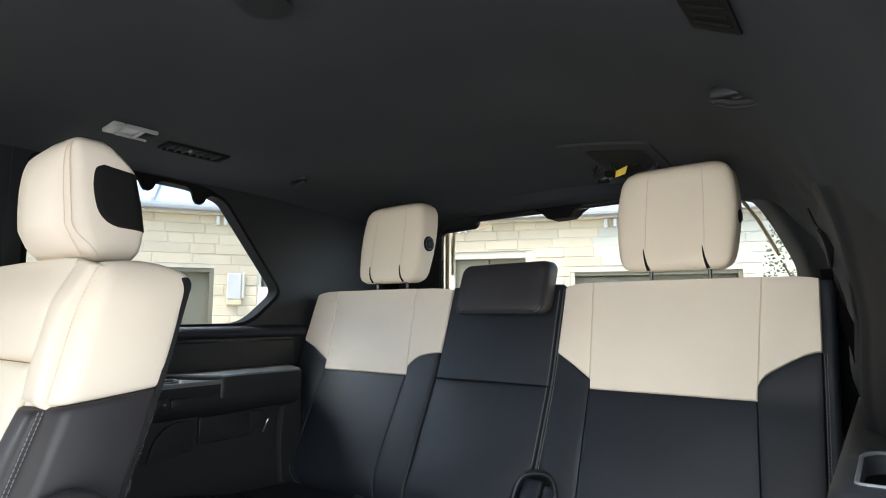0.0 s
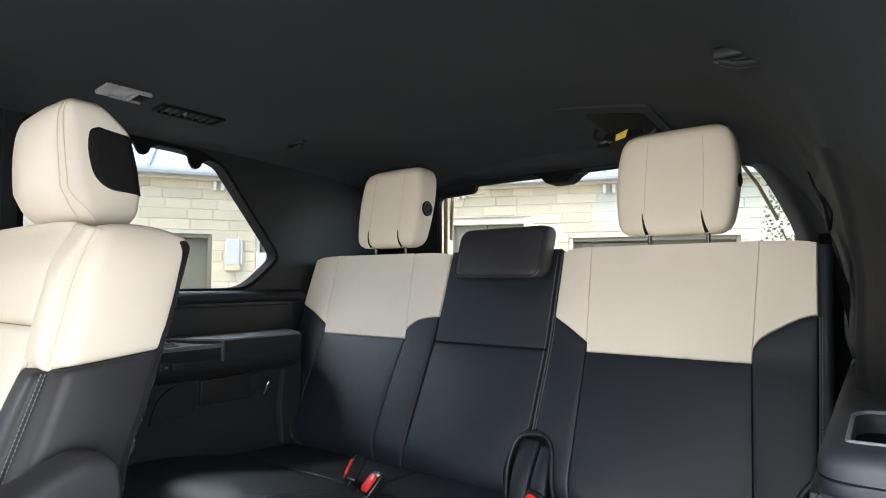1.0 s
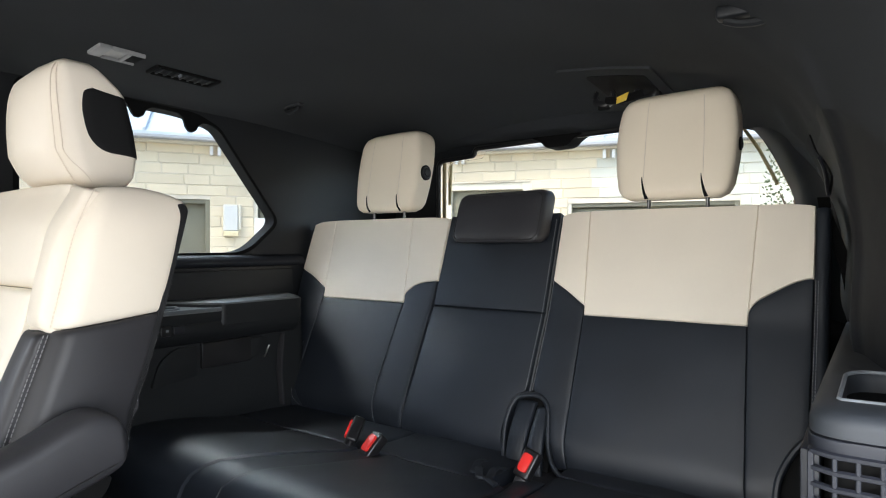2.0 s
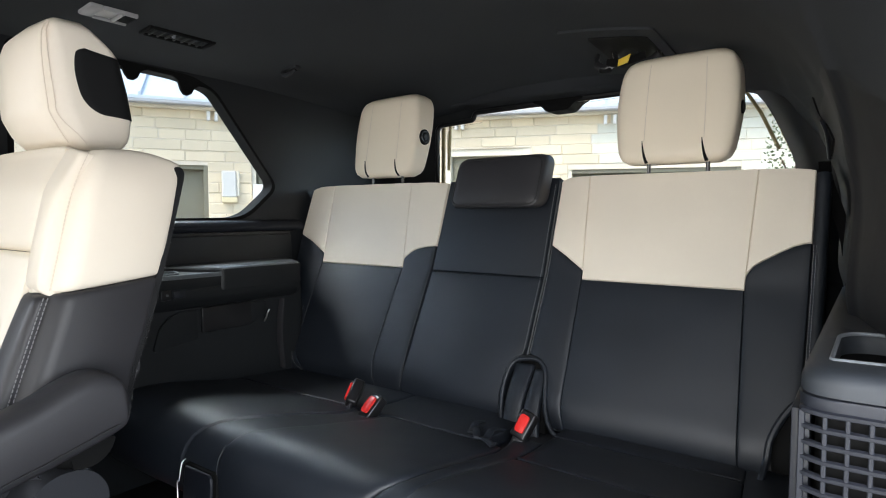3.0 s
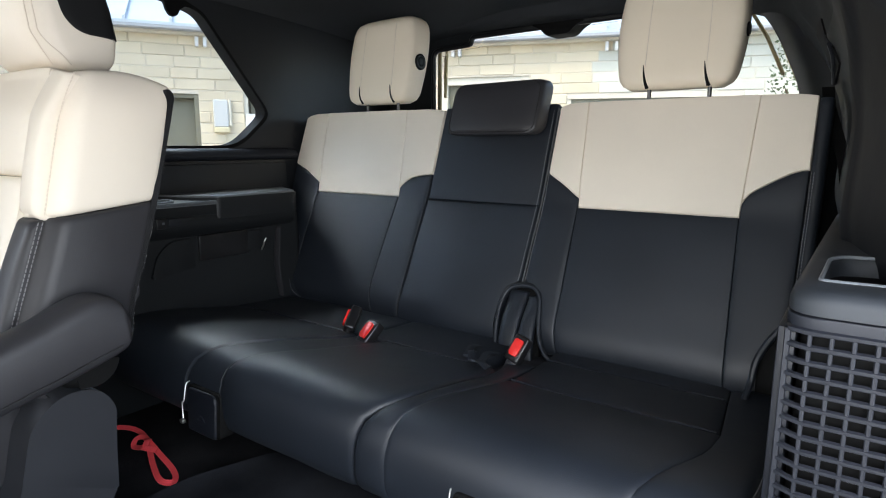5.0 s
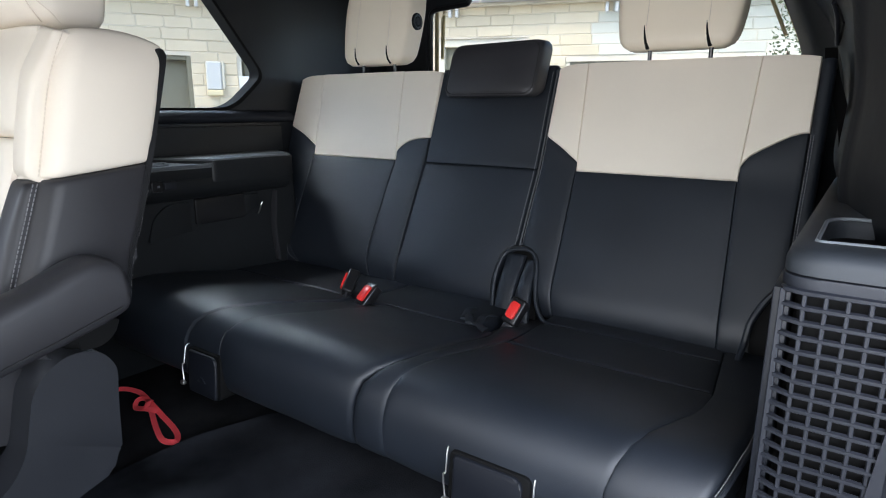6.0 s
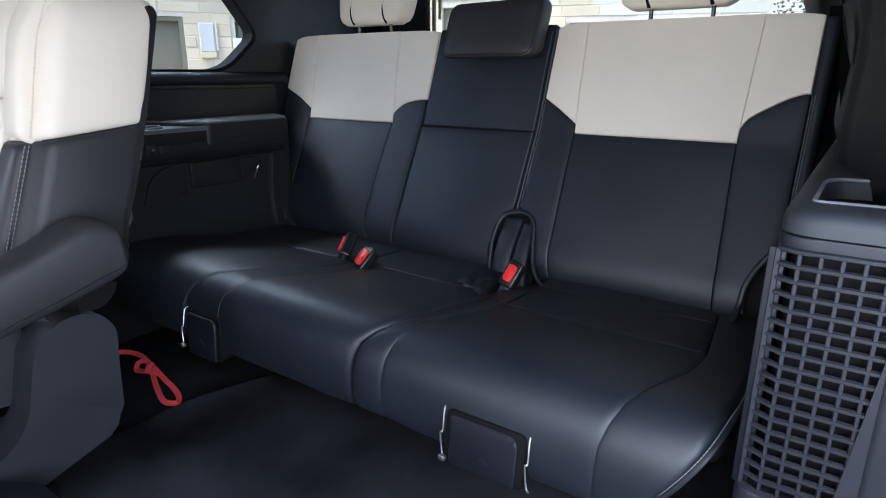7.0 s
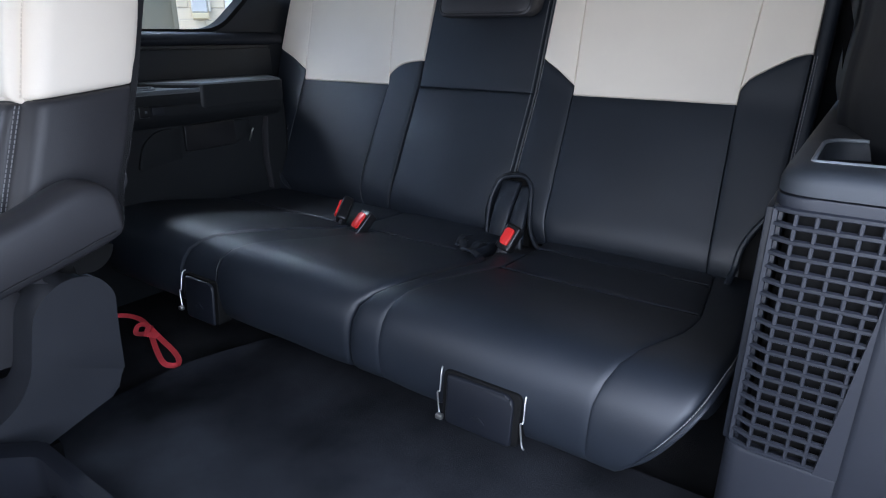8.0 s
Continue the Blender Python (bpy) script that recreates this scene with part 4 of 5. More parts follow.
def buckle(at, lean, turn, size, group="seat belt buckles"):
    """Seat belt buckle: stalk, black body, red press button. Built at the origin, then posed."""
    b = root("seat_belt_buckle", (0, 0, 0), "black seat belt buckle with a red button", "seat belt buckle", group)
    part("body", box((-0.019, -0.013, 0), (0.019, 0.013, 0.062), 0.005, 3), GLOSS, b)
    part("button", prism(rounded([(-0.011, 0.012), (0.011, 0.012), (0.011, 0.052), (-0.011, 0.052)], 0.006, 4), "y", -0.0185, -0.010, 0.002), RED, b, "red press button")
    part("slot", box((-0.012, -0.008, 0.060), (0.012, -0.002, 0.0635), 0.001), STEEL, b)
    part("stalk", tube([(0, 0.002, -0.05), (0, 0.002, -0.02), (0, 0, 0.004)], 0.012, 8, flat=(0.014, 0.006)), DARKVINYL, b)
    b.matrix_basis = pose(*at, *lean) @ pose(0, 0, 0, 0, 0, turn)
    b.scale = (size, size, size)
    return b


buckle((-0.929, 0.940, 0.362), (-50, -4, 12), -58, 0.98)
buckle((-0.863, 0.916, 0.349), (-42, 12, -6), -14, 0.96)
buckle((-0.532, 0.990, 0.360), (-30, 14, -8), 0, 0.88)


# ---- second row chair ----
def side_y_rear(z):
    return curve_at(((0.40, 0.388), (0.57, 0.417), (0.62, 0.436), (0.70, 0.460), (0.80, 0.486), (0.862, 0.502)), z)


def side_y_front(z):
    return curve_at(((0.40, 0.215), (0.555, 0.262), (0.685, 0.306), (0.82, 0.337), (0.875, 0.362)), z)


def build_chair():
    c = root("captain_chair", (-1.09, 0.25, FLOOR), "cream and charcoal leather second-row captain chair with a folding armrest", "car seat")
    X0, X1 = -0.832, -1.36

    def side_panel(name, zb, zt, mat, label, nv, front=0.0):
        def fn(u, v):
            z = lerp(zb(u), zt(u), v)
            y = lerp(side_y_front(z) + 0.008, side_y_rear(z), u)
            x = X0 + 0.004 * math.sin(math.pi * u)
            # the shoulder rounds over towards the middle of the chair
            x -= 0.03 * (1 - 0.35 * u ** 3) * max(0.0, (z - 0.80) / 0.085) ** 2.5
            x -= 0.05 * max(0.0, (0.18 - u) / 0.18) ** 2
            return Vector((x, y, z)), Vector((1, -0.25 * (1 - u), 0.10)).normalized()
        return part(name, pillow(fn, 0.15, 0.2, 0.006, 0.007, 0.03, 18, nv, wrinkle=0.0015), mat, c, label)
    top = lambda u: 0.884 - 0.022 * u ** 3 - 0.012 * (1 - u) ** 3
    cut = lambda u: 0.686 + 0.015 * u
    side_panel("side_bolster", cut, top, CREAM, "cream leather side bolster", 22)
    side_panel("side_lower", lambda u: 0.50 - 0.03 * (1 - u), lambda u: cut(u) - 0.001, DARKVINYL, "charcoal vinyl lower side", 26)

    # front of the backrest, across the chair
    def front(x0, x1, zb, zt, mat, name, label, lift, puff):
        def fn(u, v):
            z = lerp(zb, zt, v)
            x = lerp(x0, x1, u)
            k = abs((x - (X0 + X1) / 2) / ((X0 - X1) / 2))
            y = side_y_front(z) + 0.018 * (1 - k ** 3)
            return Vector((x, y - lift, z - 0.016 * max(0, (z - 0.8) / 0.08) * k ** 4)), Vector((0, -1, 0.33)).normalized()
        return part(name, pillow(fn, abs(x1 - x0), zt - zb, puff, 0.010, 0.05, 16, 20), mat, c, label)
    front(-0.850, -0.925, 0.687, 0.886, CREAM, "front_bolster", "cream leather front bolster", 0.0, 0.008)
    front(-0.926, -1.265, 0.738, 0.890, CREAM, "front_panel", "cream leather upper front panel", 0.0, 0.010)
    front(-0.926, -1.265, 0.52, 0.737, CREAM, "front_panel", "cream leather front panel", 0.0, 0.012)
    front(-1.266, -1.345, 0.52, 0.886, CREAM, "front_bolster", "cream leather front bolster", 0.0, 0.008)
    front(-0.850, -0.925, 0.47, 0.686, DARKVINYL, "front_bolster_lower", "charcoal vinyl lower front bolster", 0.0, 0.010)
    poly = [(side_y_front(z) + 0.03, z) for z in (0.48, 0.55, 0.69, 0.80, 0.868)] + [(side_y_rear(z) - 0.004, z) for z in (0.860, 0.80, 0.70, 0.62, 0.57, 0.48)]
    part("back_core", prism(poly, "x", X1, X0 - 0.012, 0.02, 4), DARKVINYL, c)
    # carpeted backboard with a frayed edge
    poly = [(side_y_rear(z) - 0.006, z) for z in (0.50, 0.57, 0.62, 0.70, 0.80, 0.842)] + [(0.486, 0.857), (0.495, 0.858)] + [(side_y_rear(z) + 0.0025, z) for z in (0.848, 0.80, 0.70, 0.62, 0.57, 0.50)]
    part("backboard", prism(rounded(poly, 0.008, 2), "x", X1 + 0.01, X0 + 0.002, 0.003), CARPET, c, "black carpeted backboard")
    bm = bmesh.new()
    rnd = random.Random(4)
    for i in range(1500):
        z = lerp(0.51, 0.85, rnd.random())
        y = side_y_rear(z) + 0.0015
        p = Vector((X0 + 0.001 - rnd.random() * 0.012, y, z))
        tube([p, p + Vector((rnd.uniform(-0.002, 0.003), rnd.uniform(0.0008, 0.0028), rnd.uniform(-0.002, 0.002)))], 0.00025, 3, bm)
    tagged(part("frayed_edge", bm, FRAY, c, "short frayed carpet fibres"), kind="stuff")
    # seams and stitches
    for dy in (0.003, 0.0065):
        stitches([(X0 - 0.012 + dy, side_y_front(z) + dy + 0.004, z) for z in (0.49, 0.53, 0.58, 0.63, 0.683)], THREAD, c, pitch=0.006)
    stitches([(X0 - 0.014, side_y_front(z) + 0.014, z) for z in (0.69, 0.74, 0.80, 0.84, 0.872)], CREAMTHREAD, c, pitch=0.006)
    # seat cushion under the backrest, out to the front
    def seat_fn(u, v):
        y = lerp(0.30, -0.20, v)
        x = lerp(X1 + 0.02, -0.935, u)
        return Vector((x, y, 0.46 + 0.03 * v - 0.25 * max(0, v - 0.9) ** 2 * 10)), Vector((0, 0, 1))
    part("seat_cushion", pillow(seat_fn, 0.45, 0.5, 0.02, 0.03, 0.12, 16, 16), DARKVINYL, c, "charcoal seat cushion")
    # side cover of the base
    poly = rounded([(0.180, 0.175), (0.272, 0.202), (0.325, 0.218), (0.375, 0.232), (0.386, 0.262), (0.392, 0.266), (0.395, 0.338), (0.400, 0.396), (0.384, 0.424), (0.360, 0.436), (0.330, 0.436), (0.304, 0.420), (0.286, 0.397), (0.274, 0.345), (0.268, 0.315), (0.247, 0.280), (0.215, 0.260), (0.180, 0.250)], [0.01, 0.02, 0.02, 0.008, 0.003, 0.003, 0.02, 0.012, 0.016, 0.016, 0.016, 0.016, 0.02, 0.02, 0.02, 0.02, 0.02, 0.01], 4)
    part("base_cover", prism(poly, "x", -0.975, -0.876, 0.007, 4), BASEPL, c, "black plastic base side cover")
    poly = rounded([(0.10, 0.13), (0.19, 0.13), (0.212, 0.26), (0.232, 0.37), (0.242, 0.41), (0.12, 0.43)], 0.015, 3)
    part("base_frame", prism(poly, "x", -0.96, -0.928, 0.006), VENT, c)
    for k in range(6):
        part("recliner_bolt", tube([(-0.929, 0.185 + 0.006 * k + 0.004 * (k % 2), 0.20 + 0.035 * k), (-0.924, 0.185 + 0.006 * k + 0.004 * (k % 2), 0.20 + 0.035 * k)], 0.006, 8), STEEL, c)
    part("seat_rail", box((-0.96, -0.15, FLOOR), (-0.925, 0.30, 0.165), 0.004), VENT, c)
    part("seat_rail", box((-1.32, -0.15, FLOOR), (-1.28, 0.40, 0.175), 0.004), STEEL, c)
    part("seat_pan", box((-1.33, -0.18, 0.17), (-0.955, 0.34, 0.36), 0.02), PLASTIC, c)
    # armrest
    ax0, ax1 = -0.815, -0.748
    rings = []
    bm = bmesh.new()
    spine = [(-0.10, 0.422, 0.018), (-0.06, 0.440, 0.026), (0.05, 0.464, 0.031), (0.16, 0.496, 0.035), (0.235, 0.520, 0.039), (0.275, 0.531, 0.041), (0.31, 0.543, 0.044), (0.335, 0.550, 0.044), (0.355, 0.552, 0.039), (0.367, 0.551, 0.030), (0.376, 0.549, 0.014)]
    sp = smooth_path(spine, 5)
    for q in sp:
        ring = []
        for i in range(20):
            a = 2 * math.pi * i / 20
            cx, sx = math.cos(a), math.sin(a)
            ex, ez = math.copysign(abs(cx) ** 0.5, cx), math.copysign(abs(sx) ** 0.5, sx)
            wide = (ax1 - ax0) / 2 * min(1.0, 0.35 + q.z / 0.05)
            ring.append(bm.verts.new(((ax0 + ax1) / 2 + ex * wide, q.x - 0.10 * ez * q.z, q.y + ez * q.z)))
        rings.append(ring)
    for a, b in zip(rings, rings[1:]):
        for i in range(20):
            bm.faces.new((a[i], a[(i + 1) % 20], b[(i + 1) % 20], b[i]))
    bm.faces.new(rings[0][::-1])
    bm.faces.new(rings[-1])
    arm = part("armrest", bm, DARKVINYL, c, "padded charcoal vinyl armrest")
    part("armrest_seam", tube([(ax1 + 0.0005, q.x + 0.10 * q.z * 0.62, q.y - q.z * 0.62) for q in sp[3:-10]], 0.0011, 6), BLACKTHREAD, arm)
    part("armrest_pivot", prism(rounded([(0.300, 0.472), (0.346, 0.468), (0.366, 0.482), (0.374, 0.512), (0.35, 0.530), (0.29, 0.515)], 0.02, 5), "x", -0.86, -0.790, 0.014, 4), VENT, c)
    # headrest
    h = part("headrest", bmesh.new(), CREAM, c, "cream leather headrest with a black side insert")
    bm = bmesh.new()
    rings = []
    hx0, hx1, hz0, hz1 = -0.948, -1.150, 0.885, 1.072
    n, m = 32, 22

    mid_y = table((0.0, 0.444), (0.10, 0.446), (0.27, 0.4405), (0.49, 0.435), (0.79, 0.424), (0.925, 0.408), (1.0, 0.404))
    half_y = table((0.0, 0.030), (0.10, 0.0405), (0.27, 0.0515), (0.49, 0.0515), (0.79, 0.0485), (0.925, 0.034), (1.0, 0.022))

    def hr_at(v, ex, ey):
        """The shell at the share v of its height, by its two rounded-square coordinates."""
        rim = edge(min(v, 1 - v) * (hz1 - hz0), 0.03)
        wx = (hx0 - hx1) / 2 * (0.86 + 0.14 * rim) * (1 - 0.04 * v)
        yy = mid_y(v) + ey * half_y(v)
        if ey < 0:
            yy += ey * 0.036 * (1 - abs(ex) ** 3) * rim * (1 - v ** 3)
        if ex < 0:
            wx *= 1 - 0.16 * v ** 4
        return Vector(((hx0 + hx1) / 2 + ex * wx, yy, lerp(hz0, hz1, v) - 0.010 * (ex < 0) * ex * ex * v ** 2))

    def hr(v, a):
        cx, sx = math.cos(a), math.sin(a)
        return hr_at(v, math.copysign(abs(cx) ** 0.27, cx), math.copysign(abs(sx) ** 0.27, sx))
    for j in range(m + 1):
        rings.append([bm.verts.new(hr(j / m, 2 * math.pi * i / n)) for i in range(n)])
    for a, b in zip(rings, rings[1:]):
        for i in range(n):
            bm.faces.new((a[i], a[(i + 1) % n], b[(i + 1) % n], b[i]))
    bm.faces.new(rings[0][::-1])
    bm.faces.new(rings[-1])
    bmesh.ops.recalc_face_normals(bm, faces=bm.faces)
    for f in bm.faces:
        f.smooth = True
    bm.to_mesh(h.data)
    bm.free()
    # the insert lies in the side and wraps to the rear edge
    lead = table(*[(q.x, q.y) for q in smooth_path([(0.9365, 0.455, 0), (0.939, 0.438, 0), (0.946, 0.424, 0), (0.960, 0.4125, 0), (0.980, 0.4065, 0), (1.0, 0.4035, 0), (1.020, 0.4045, 0), (1.028, 0.408, 0), (1.033, 0.418, 0)], 6)])
    bm = bmesh.new()
    grid = []
    for j in range(25):
        row = []
        for i in range(13):
            u = i / 12
            z = lerp(lerp(0.9375, 0.934, u), lerp(1.033, 1.026, u), ease(j / 24))
            v = (z - hz0) / (hz1 - hz0)
            ey = lerp((lead(z) - mid_y(v)) / half_y(v), 0.985, u)
            c = max(1 - abs(ey) ** 7.4, 0.0) ** 0.5
            q = hr_at(v, c ** 0.27, ey)
            bulge = 0.0022 * (1 - (2 * u - 1) ** 8) * (1 - (2 * j / 24 - 1) ** 8)
            row.append((bm.verts.new(q + Vector((0.0004 + bulge, 0.0006, 0))), bm.verts.new(q - Vector((0.004, 0, 0)))))
        grid.append(row)
    for k in (0, 1):
        for ra, rb in zip(grid, grid[1:]):
            for i in range(12):
                bm.faces.new((ra[i][k], ra[i + 1][k], rb[i + 1][k], rb[i][k]))
    for ra, rb in zip(grid, grid[1:]):
        for i in (0, 12):
            bm.faces.new((ra[i][0], rb[i][0], rb[i][1], ra[i][1]))
    for row in (grid[0], grid[24]):
        for i in range(12):
            bm.faces.new((row[i][0], row[i + 1][0], row[i + 1][1], row[i][1]))
    part("side_insert", bm, INSERT, h, "smooth black side insert")
    for ey0, low in ((-0.93, 0.0), (-1.0, 0.06)):
        pts = []
        for k in range(13):
            v = 0.04 + 0.92 * k / 12
            e = ey0 + 0.30 * max(0.0, (0.25 - v) / 0.25) ** 2 * (low == 0.0)
            ex = max(1 - abs(e) ** 7.4, 0.0) ** (0.5 * 0.27) if low == 0.0 else 0.84
            q = hr_at(v, ex, e)
            pts.append(q + Vector((0.0006, -0.0008, 0)))
        part("seam", tube(smooth_path(pts, 4), 0.0009, 6), CREAMTHREAD, h)
    for px in (-1.02, -1.12):
        part("post", tube([(px, 0.43, 0.86), (px, 0.43, 0.90)], 0.006, 10), CHROME, h, "steel post")
    return c


build_chair()


# ---- quarter trim with speaker grille ----
def build_console():
    w = root("quarter_trim", (0.06, 0.9, FLOOR), "dark grey quarter trim with a slotted speaker grille and a cup holder", "car trim")
    XL, XR, YF = -0.046, 0.054, 0.592
    part("body", prism(rounded([(XL + 0.012, YF + 0.012), (0.20, YF + 0.012), (0.20, 1.46), (XL + 0.012, 1.46)], [0.02, 0.01, 0.01, 0.02], 5), "z", 0.10, 0.615, 0.002), VENT, w, "dark box behind the grille")
    # top cap with the cup holder's opening
    hole = rounded([(-0.024, 0.640), (0.115, 0.648), (0.115, 0.815), (-0.010, 0.800), (-0.022, 0.775)], [0.006, 0.03, 0.03, 0.02, 0.01], 5)
    cx, cy = 0.05, 0.72

    def ray_ring(poly, n=96):
        out = []
        for q in range(n):
            t = 2 * math.pi * q / n
            d = (math.cos(t), math.sin(t))
            best = None
            for i in range(len(poly)):
                (ax, ay), (bx, by) = poly[i], poly[(i + 1) % len(poly)]
                ex, ey = bx - ax, by - ay
                det = -d[0] * ey + d[1] * ex
                if abs(det) < 1e-12:
                    continue
                s = (-(ax - cx) * ey + (ay - cy) * ex) / det
                k = (d[0] * (ay - cy) - d[1] * (ax - cx)) / det
                if s > 0 and -1e-6 <= k <= 1 + 1e-6:
                    best = s if best is None else max(best, s)
            out.append((cx + d[0] * best, cy + d[1] * best))
        return out

    def outline(inset, r):
        return rounded([(XL + inset, YF + inset), (0.20, YF + inset), (0.20, 1.46), (XL + 0.008 + inset, 1.46)], [r, 0.005, 0.005, 0.02], 7)
    capbm = bmesh.new()
    rings = []
    for inset, z in ((0.0, 0.6328), (0.0, 0.6430), (0.0012, 0.6475), (0.0045, 0.6515), (0.010, 0.6540), (0.020, 0.6552)):
        rings.append([capbm.verts.new((x, y, z)) for x, y in ray_ring(outline(inset, 0.034))])
    hr_ = ray_ring(hole)
    for grow, z in ((1.03, 0.6555), (1.0, 0.653), (0.985, 0.645), (0.97, 0.60)):
        rings.append([capbm.verts.new((cx + (x - cx) * grow, cy + (y - cy) * grow, z)) for x, y in hr_])
    for p, q in zip(rings, rings[1:]):
        for k in range(96):
            capbm.faces.new((p[k], p[(k + 1) % 96], q[(k + 1) % 96], q[k]))
    part("top_cap", capbm, SKYLITTRIM, w, "grained top cap, sky reflection in its grey")
    part("cup_well", prism(hole, "z", 0.56, 0.602, 0.003), GLOSS, w, "black cup holder well")
    ring = [Vector((x, y, 0.6555)) for x, y in hole]
    part("cup_rim", tube(ring + ring[:1], 0.0021, 8), GREYSOFT, w, "grey cup holder rim")
    part("cup_step", prism(rounded([(-0.020, 0.642), (0.10, 0.650), (0.10, 0.672), (0.02, 0.666), (-0.018, 0.670)], 0.003, 2), "z", 0.60, 0.650, 0.002), GREYSOFT, w, "grey inner step of the cup holder")
    part("cap_groove", prism(rounded([(XL + 0.005, YF + 0.005), (0.20, YF + 0.005), (0.20, 1.45), (XL + 0.005, 1.45)], [0.030, 0.01, 0.01, 0.02], 6), "z", 0.6316, 0.6340, 0.0003), VENT, w)
    part("neck", prism(rounded([(XL, YF), (0.20, YF), (0.20, 1.0), (XL, 1.0)], [0.032, 0.01, 0.01, 0.02], 7), "z", 0.6165, 0.6310, 0.002), TRIM, w)
    # grille: ribs wrap the corner, uprights stand between them
    top, rows, dz = 0.6180, 19, 0.0139
    for i in range(rows):
        z = top - i * dz
        pts = [(XL + 0.004, YF + 0.016, z), (XL + 0.004, YF + 0.012, z), (XL + 0.005, YF + 0.008, z), (XL + 0.020, YF, z), (XR, YF, z)]
        part("grille_rib", tube(pts, 0.003, 6, flat=(0.0034, 0.0030)), TRIM, w)
    low = top - (rows - 1) * dz
    for k in range(6):
        x = XL + 0.021 + 0.0163 * k
        part("grille_bar", box((x - 0.0019, YF - 0.0022, low), (x + 0.0019, YF + 0.006, top), 0.0008, 1), TRIM, w)
    # border darker than the ribs, for the shaded gap at the grille's edge
    part("grille_border", box((XL - 0.0050, YF + 0.012, low - 0.004), (XL + 0.010, YF + 0.10, top - 0.0008), 0.002, 2), LATCH, w)
    part("grille_bar", box((XL + 0.001, YF + 0.0055, low), (XL + 0.006, YF + 0.014, top), 0.0008, 1), TRIM, w)
    part("grille_cheek", prism(rounded([(0.0555, 0.617), (0.0520, 0.552), (0.0330, 0.365), (0.0310, low - 0.002), (0.064, low - 0.002), (0.064, 0.617)], 0.004, 2), "y", YF - 0.0045, YF + 0.006, 0.002), TRIM, w)
    part("grille_edge", prism(rounded([(XR - 0.004, YF - 0.006), (0.20, YF - 0.03), (0.20, 0.68), (XR - 0.004, 0.66)], 0.008, 3), "z", 0.10, 0.624, 0.003), TRIM, w)
    part("side_panel", prism(rounded([(XL - 0.002, YF + 0.085), (0.02, YF + 0.085), (0.02, 1.46), (XL - 0.002, 1.46)], 0.006, 2), "z", 0.10, 0.607, 0.003), TRIM, w)
    part("lower_skirt", prism(rounded([(XL - 0.002, YF - 0.004), (0.10, YF - 0.004), (0.10, 0.70), (XL - 0.002, 0.70)], [0.024, 0.01, 0.01, 0.02], 5), "z", 0.10, low - 0.001, 0.004), TRIM, w)


build_console()


# ---- left side shelf ----
def build_shelf():
    s = root("side_shelf", (-1.38, 0.85, FLOOR), "black plastic side shelf with cup holder, switch and storage pocket", "car trim")
    XF = -1.300
    hole = rounded([(-1.385, 0.50), (-1.325, 0.50), (-1.325, 0.775), (-1.385, 0.800)], 0.015, 4)
    b4 = (-1.455, XF, 0.20, 0.90)
    hp = with_corners(hole, -1.355, 0.65, b4)
    part("cup_tray", plate_with_hole(around(hp, -1.355, 0.65, b4), hp, "z", 0.636, 0.645), WINDOWLIT, s, "cup holder tray, window sheen in its grey")
    part("cup_well", box((-1.39, 0.48, 0.57), (-1.32, 0.81, 0.60), 0.004), GLOSS, s)
    part("fascia", box((XF - 0.020, 0.20, 0.612), (XF - 0.0005, 0.885, 0.6365), 0.001), PLASTIC, s, "black grained fascia under the tray")
    part("tray_edge", box((XF - 0.004, 0.20, 0.6375), (XF + 0.002, 0.872, 0.6465), 0.002), WINDOWLIT, s)
    ring = [Vector((x, y, 0.6465)) for x, y in hole]
    # lighter ring carries the window's light on the rim
    part("cup_rim", tube(ring + ring[:1], 0.0035, 8), GREYSOFT, s, "cup holder rim, window light in its pale grey")
    part("elbow_pad", prism(rounded([(-1.455, 0.800), (-1.345, 0.838), (XF + 0.004, 0.873), (XF + 0.004, 1.125), (-1.455, 1.205)], [0.005, 0.02, 0.012, 0.02, 0.005], 4), "z", 0.600, 0.652, 0.008, 3), PLASTIC, s, "black grained elbow pad")
    # thin lighter plate added for the window's highlight on the pad
    part("pad_top", prism(rounded([(-1.452, 0.806), (-1.347, 0.842), (XF + 0.001, 0.878), (XF + 0.001, 1.121), (-1.452, 1.200)], [0.005, 0.02, 0.012, 0.02, 0.005], 4), "z", 0.644, 0.656, 0.004, 2), WINDOWLIT, s, "top plate of the elbow pad, window sheen in its grey")
    part("apron", prism(rounded([(-1.455, 0.555), (-1.322, 0.560), (XF, 0.585), (XF, 0.616), (-1.455, 0.616)], 0.010, 3), "y", 0.20, 1.12, 0.004), PLASTIC, s)
    part("pocket", box((-1.335, 0.829, 0.497), (-1.3175, 0.974, 0.560), 0.004), GLOSS, s, "dark storage pocket")
    part("pocket_door", prism(rounded([(0.705, 0.470), (0.818, 0.482), (0.818, 0.556), (0.760, 0.556), (0.722, 0.528)], [0.01, 0.006, 0.006, 0.02, 0.02], 4), "x", -1.335, -1.318, 0.004), PLASTIC, s)
    part("pocket_door", prism(rounded([(0.968, 0.500), (1.02, 0.520), (1.02, 0.556), (0.968, 0.556)], 0.006, 3), "x", -1.335, -1.318, 0.004), PLASTIC, s)
    sw = part("switch", box((XF - 0.01, 0.715, 0.590), (XF + 0.003, 0.740, 0.614), 0.002), GLOSS, s)
    part("switch_button", box((XF - 0.01, 0.744, 0.592), (XF + 0.004, 0.774, 0.612), 0.003), TRIM, s, "grey switch button")
    part("switch_mark", box((XF + 0.002, 0.727, 0.600), (XF + 0.0035, 0.733, 0.605), 0), GREYSOFT, sw)


build_shelf()


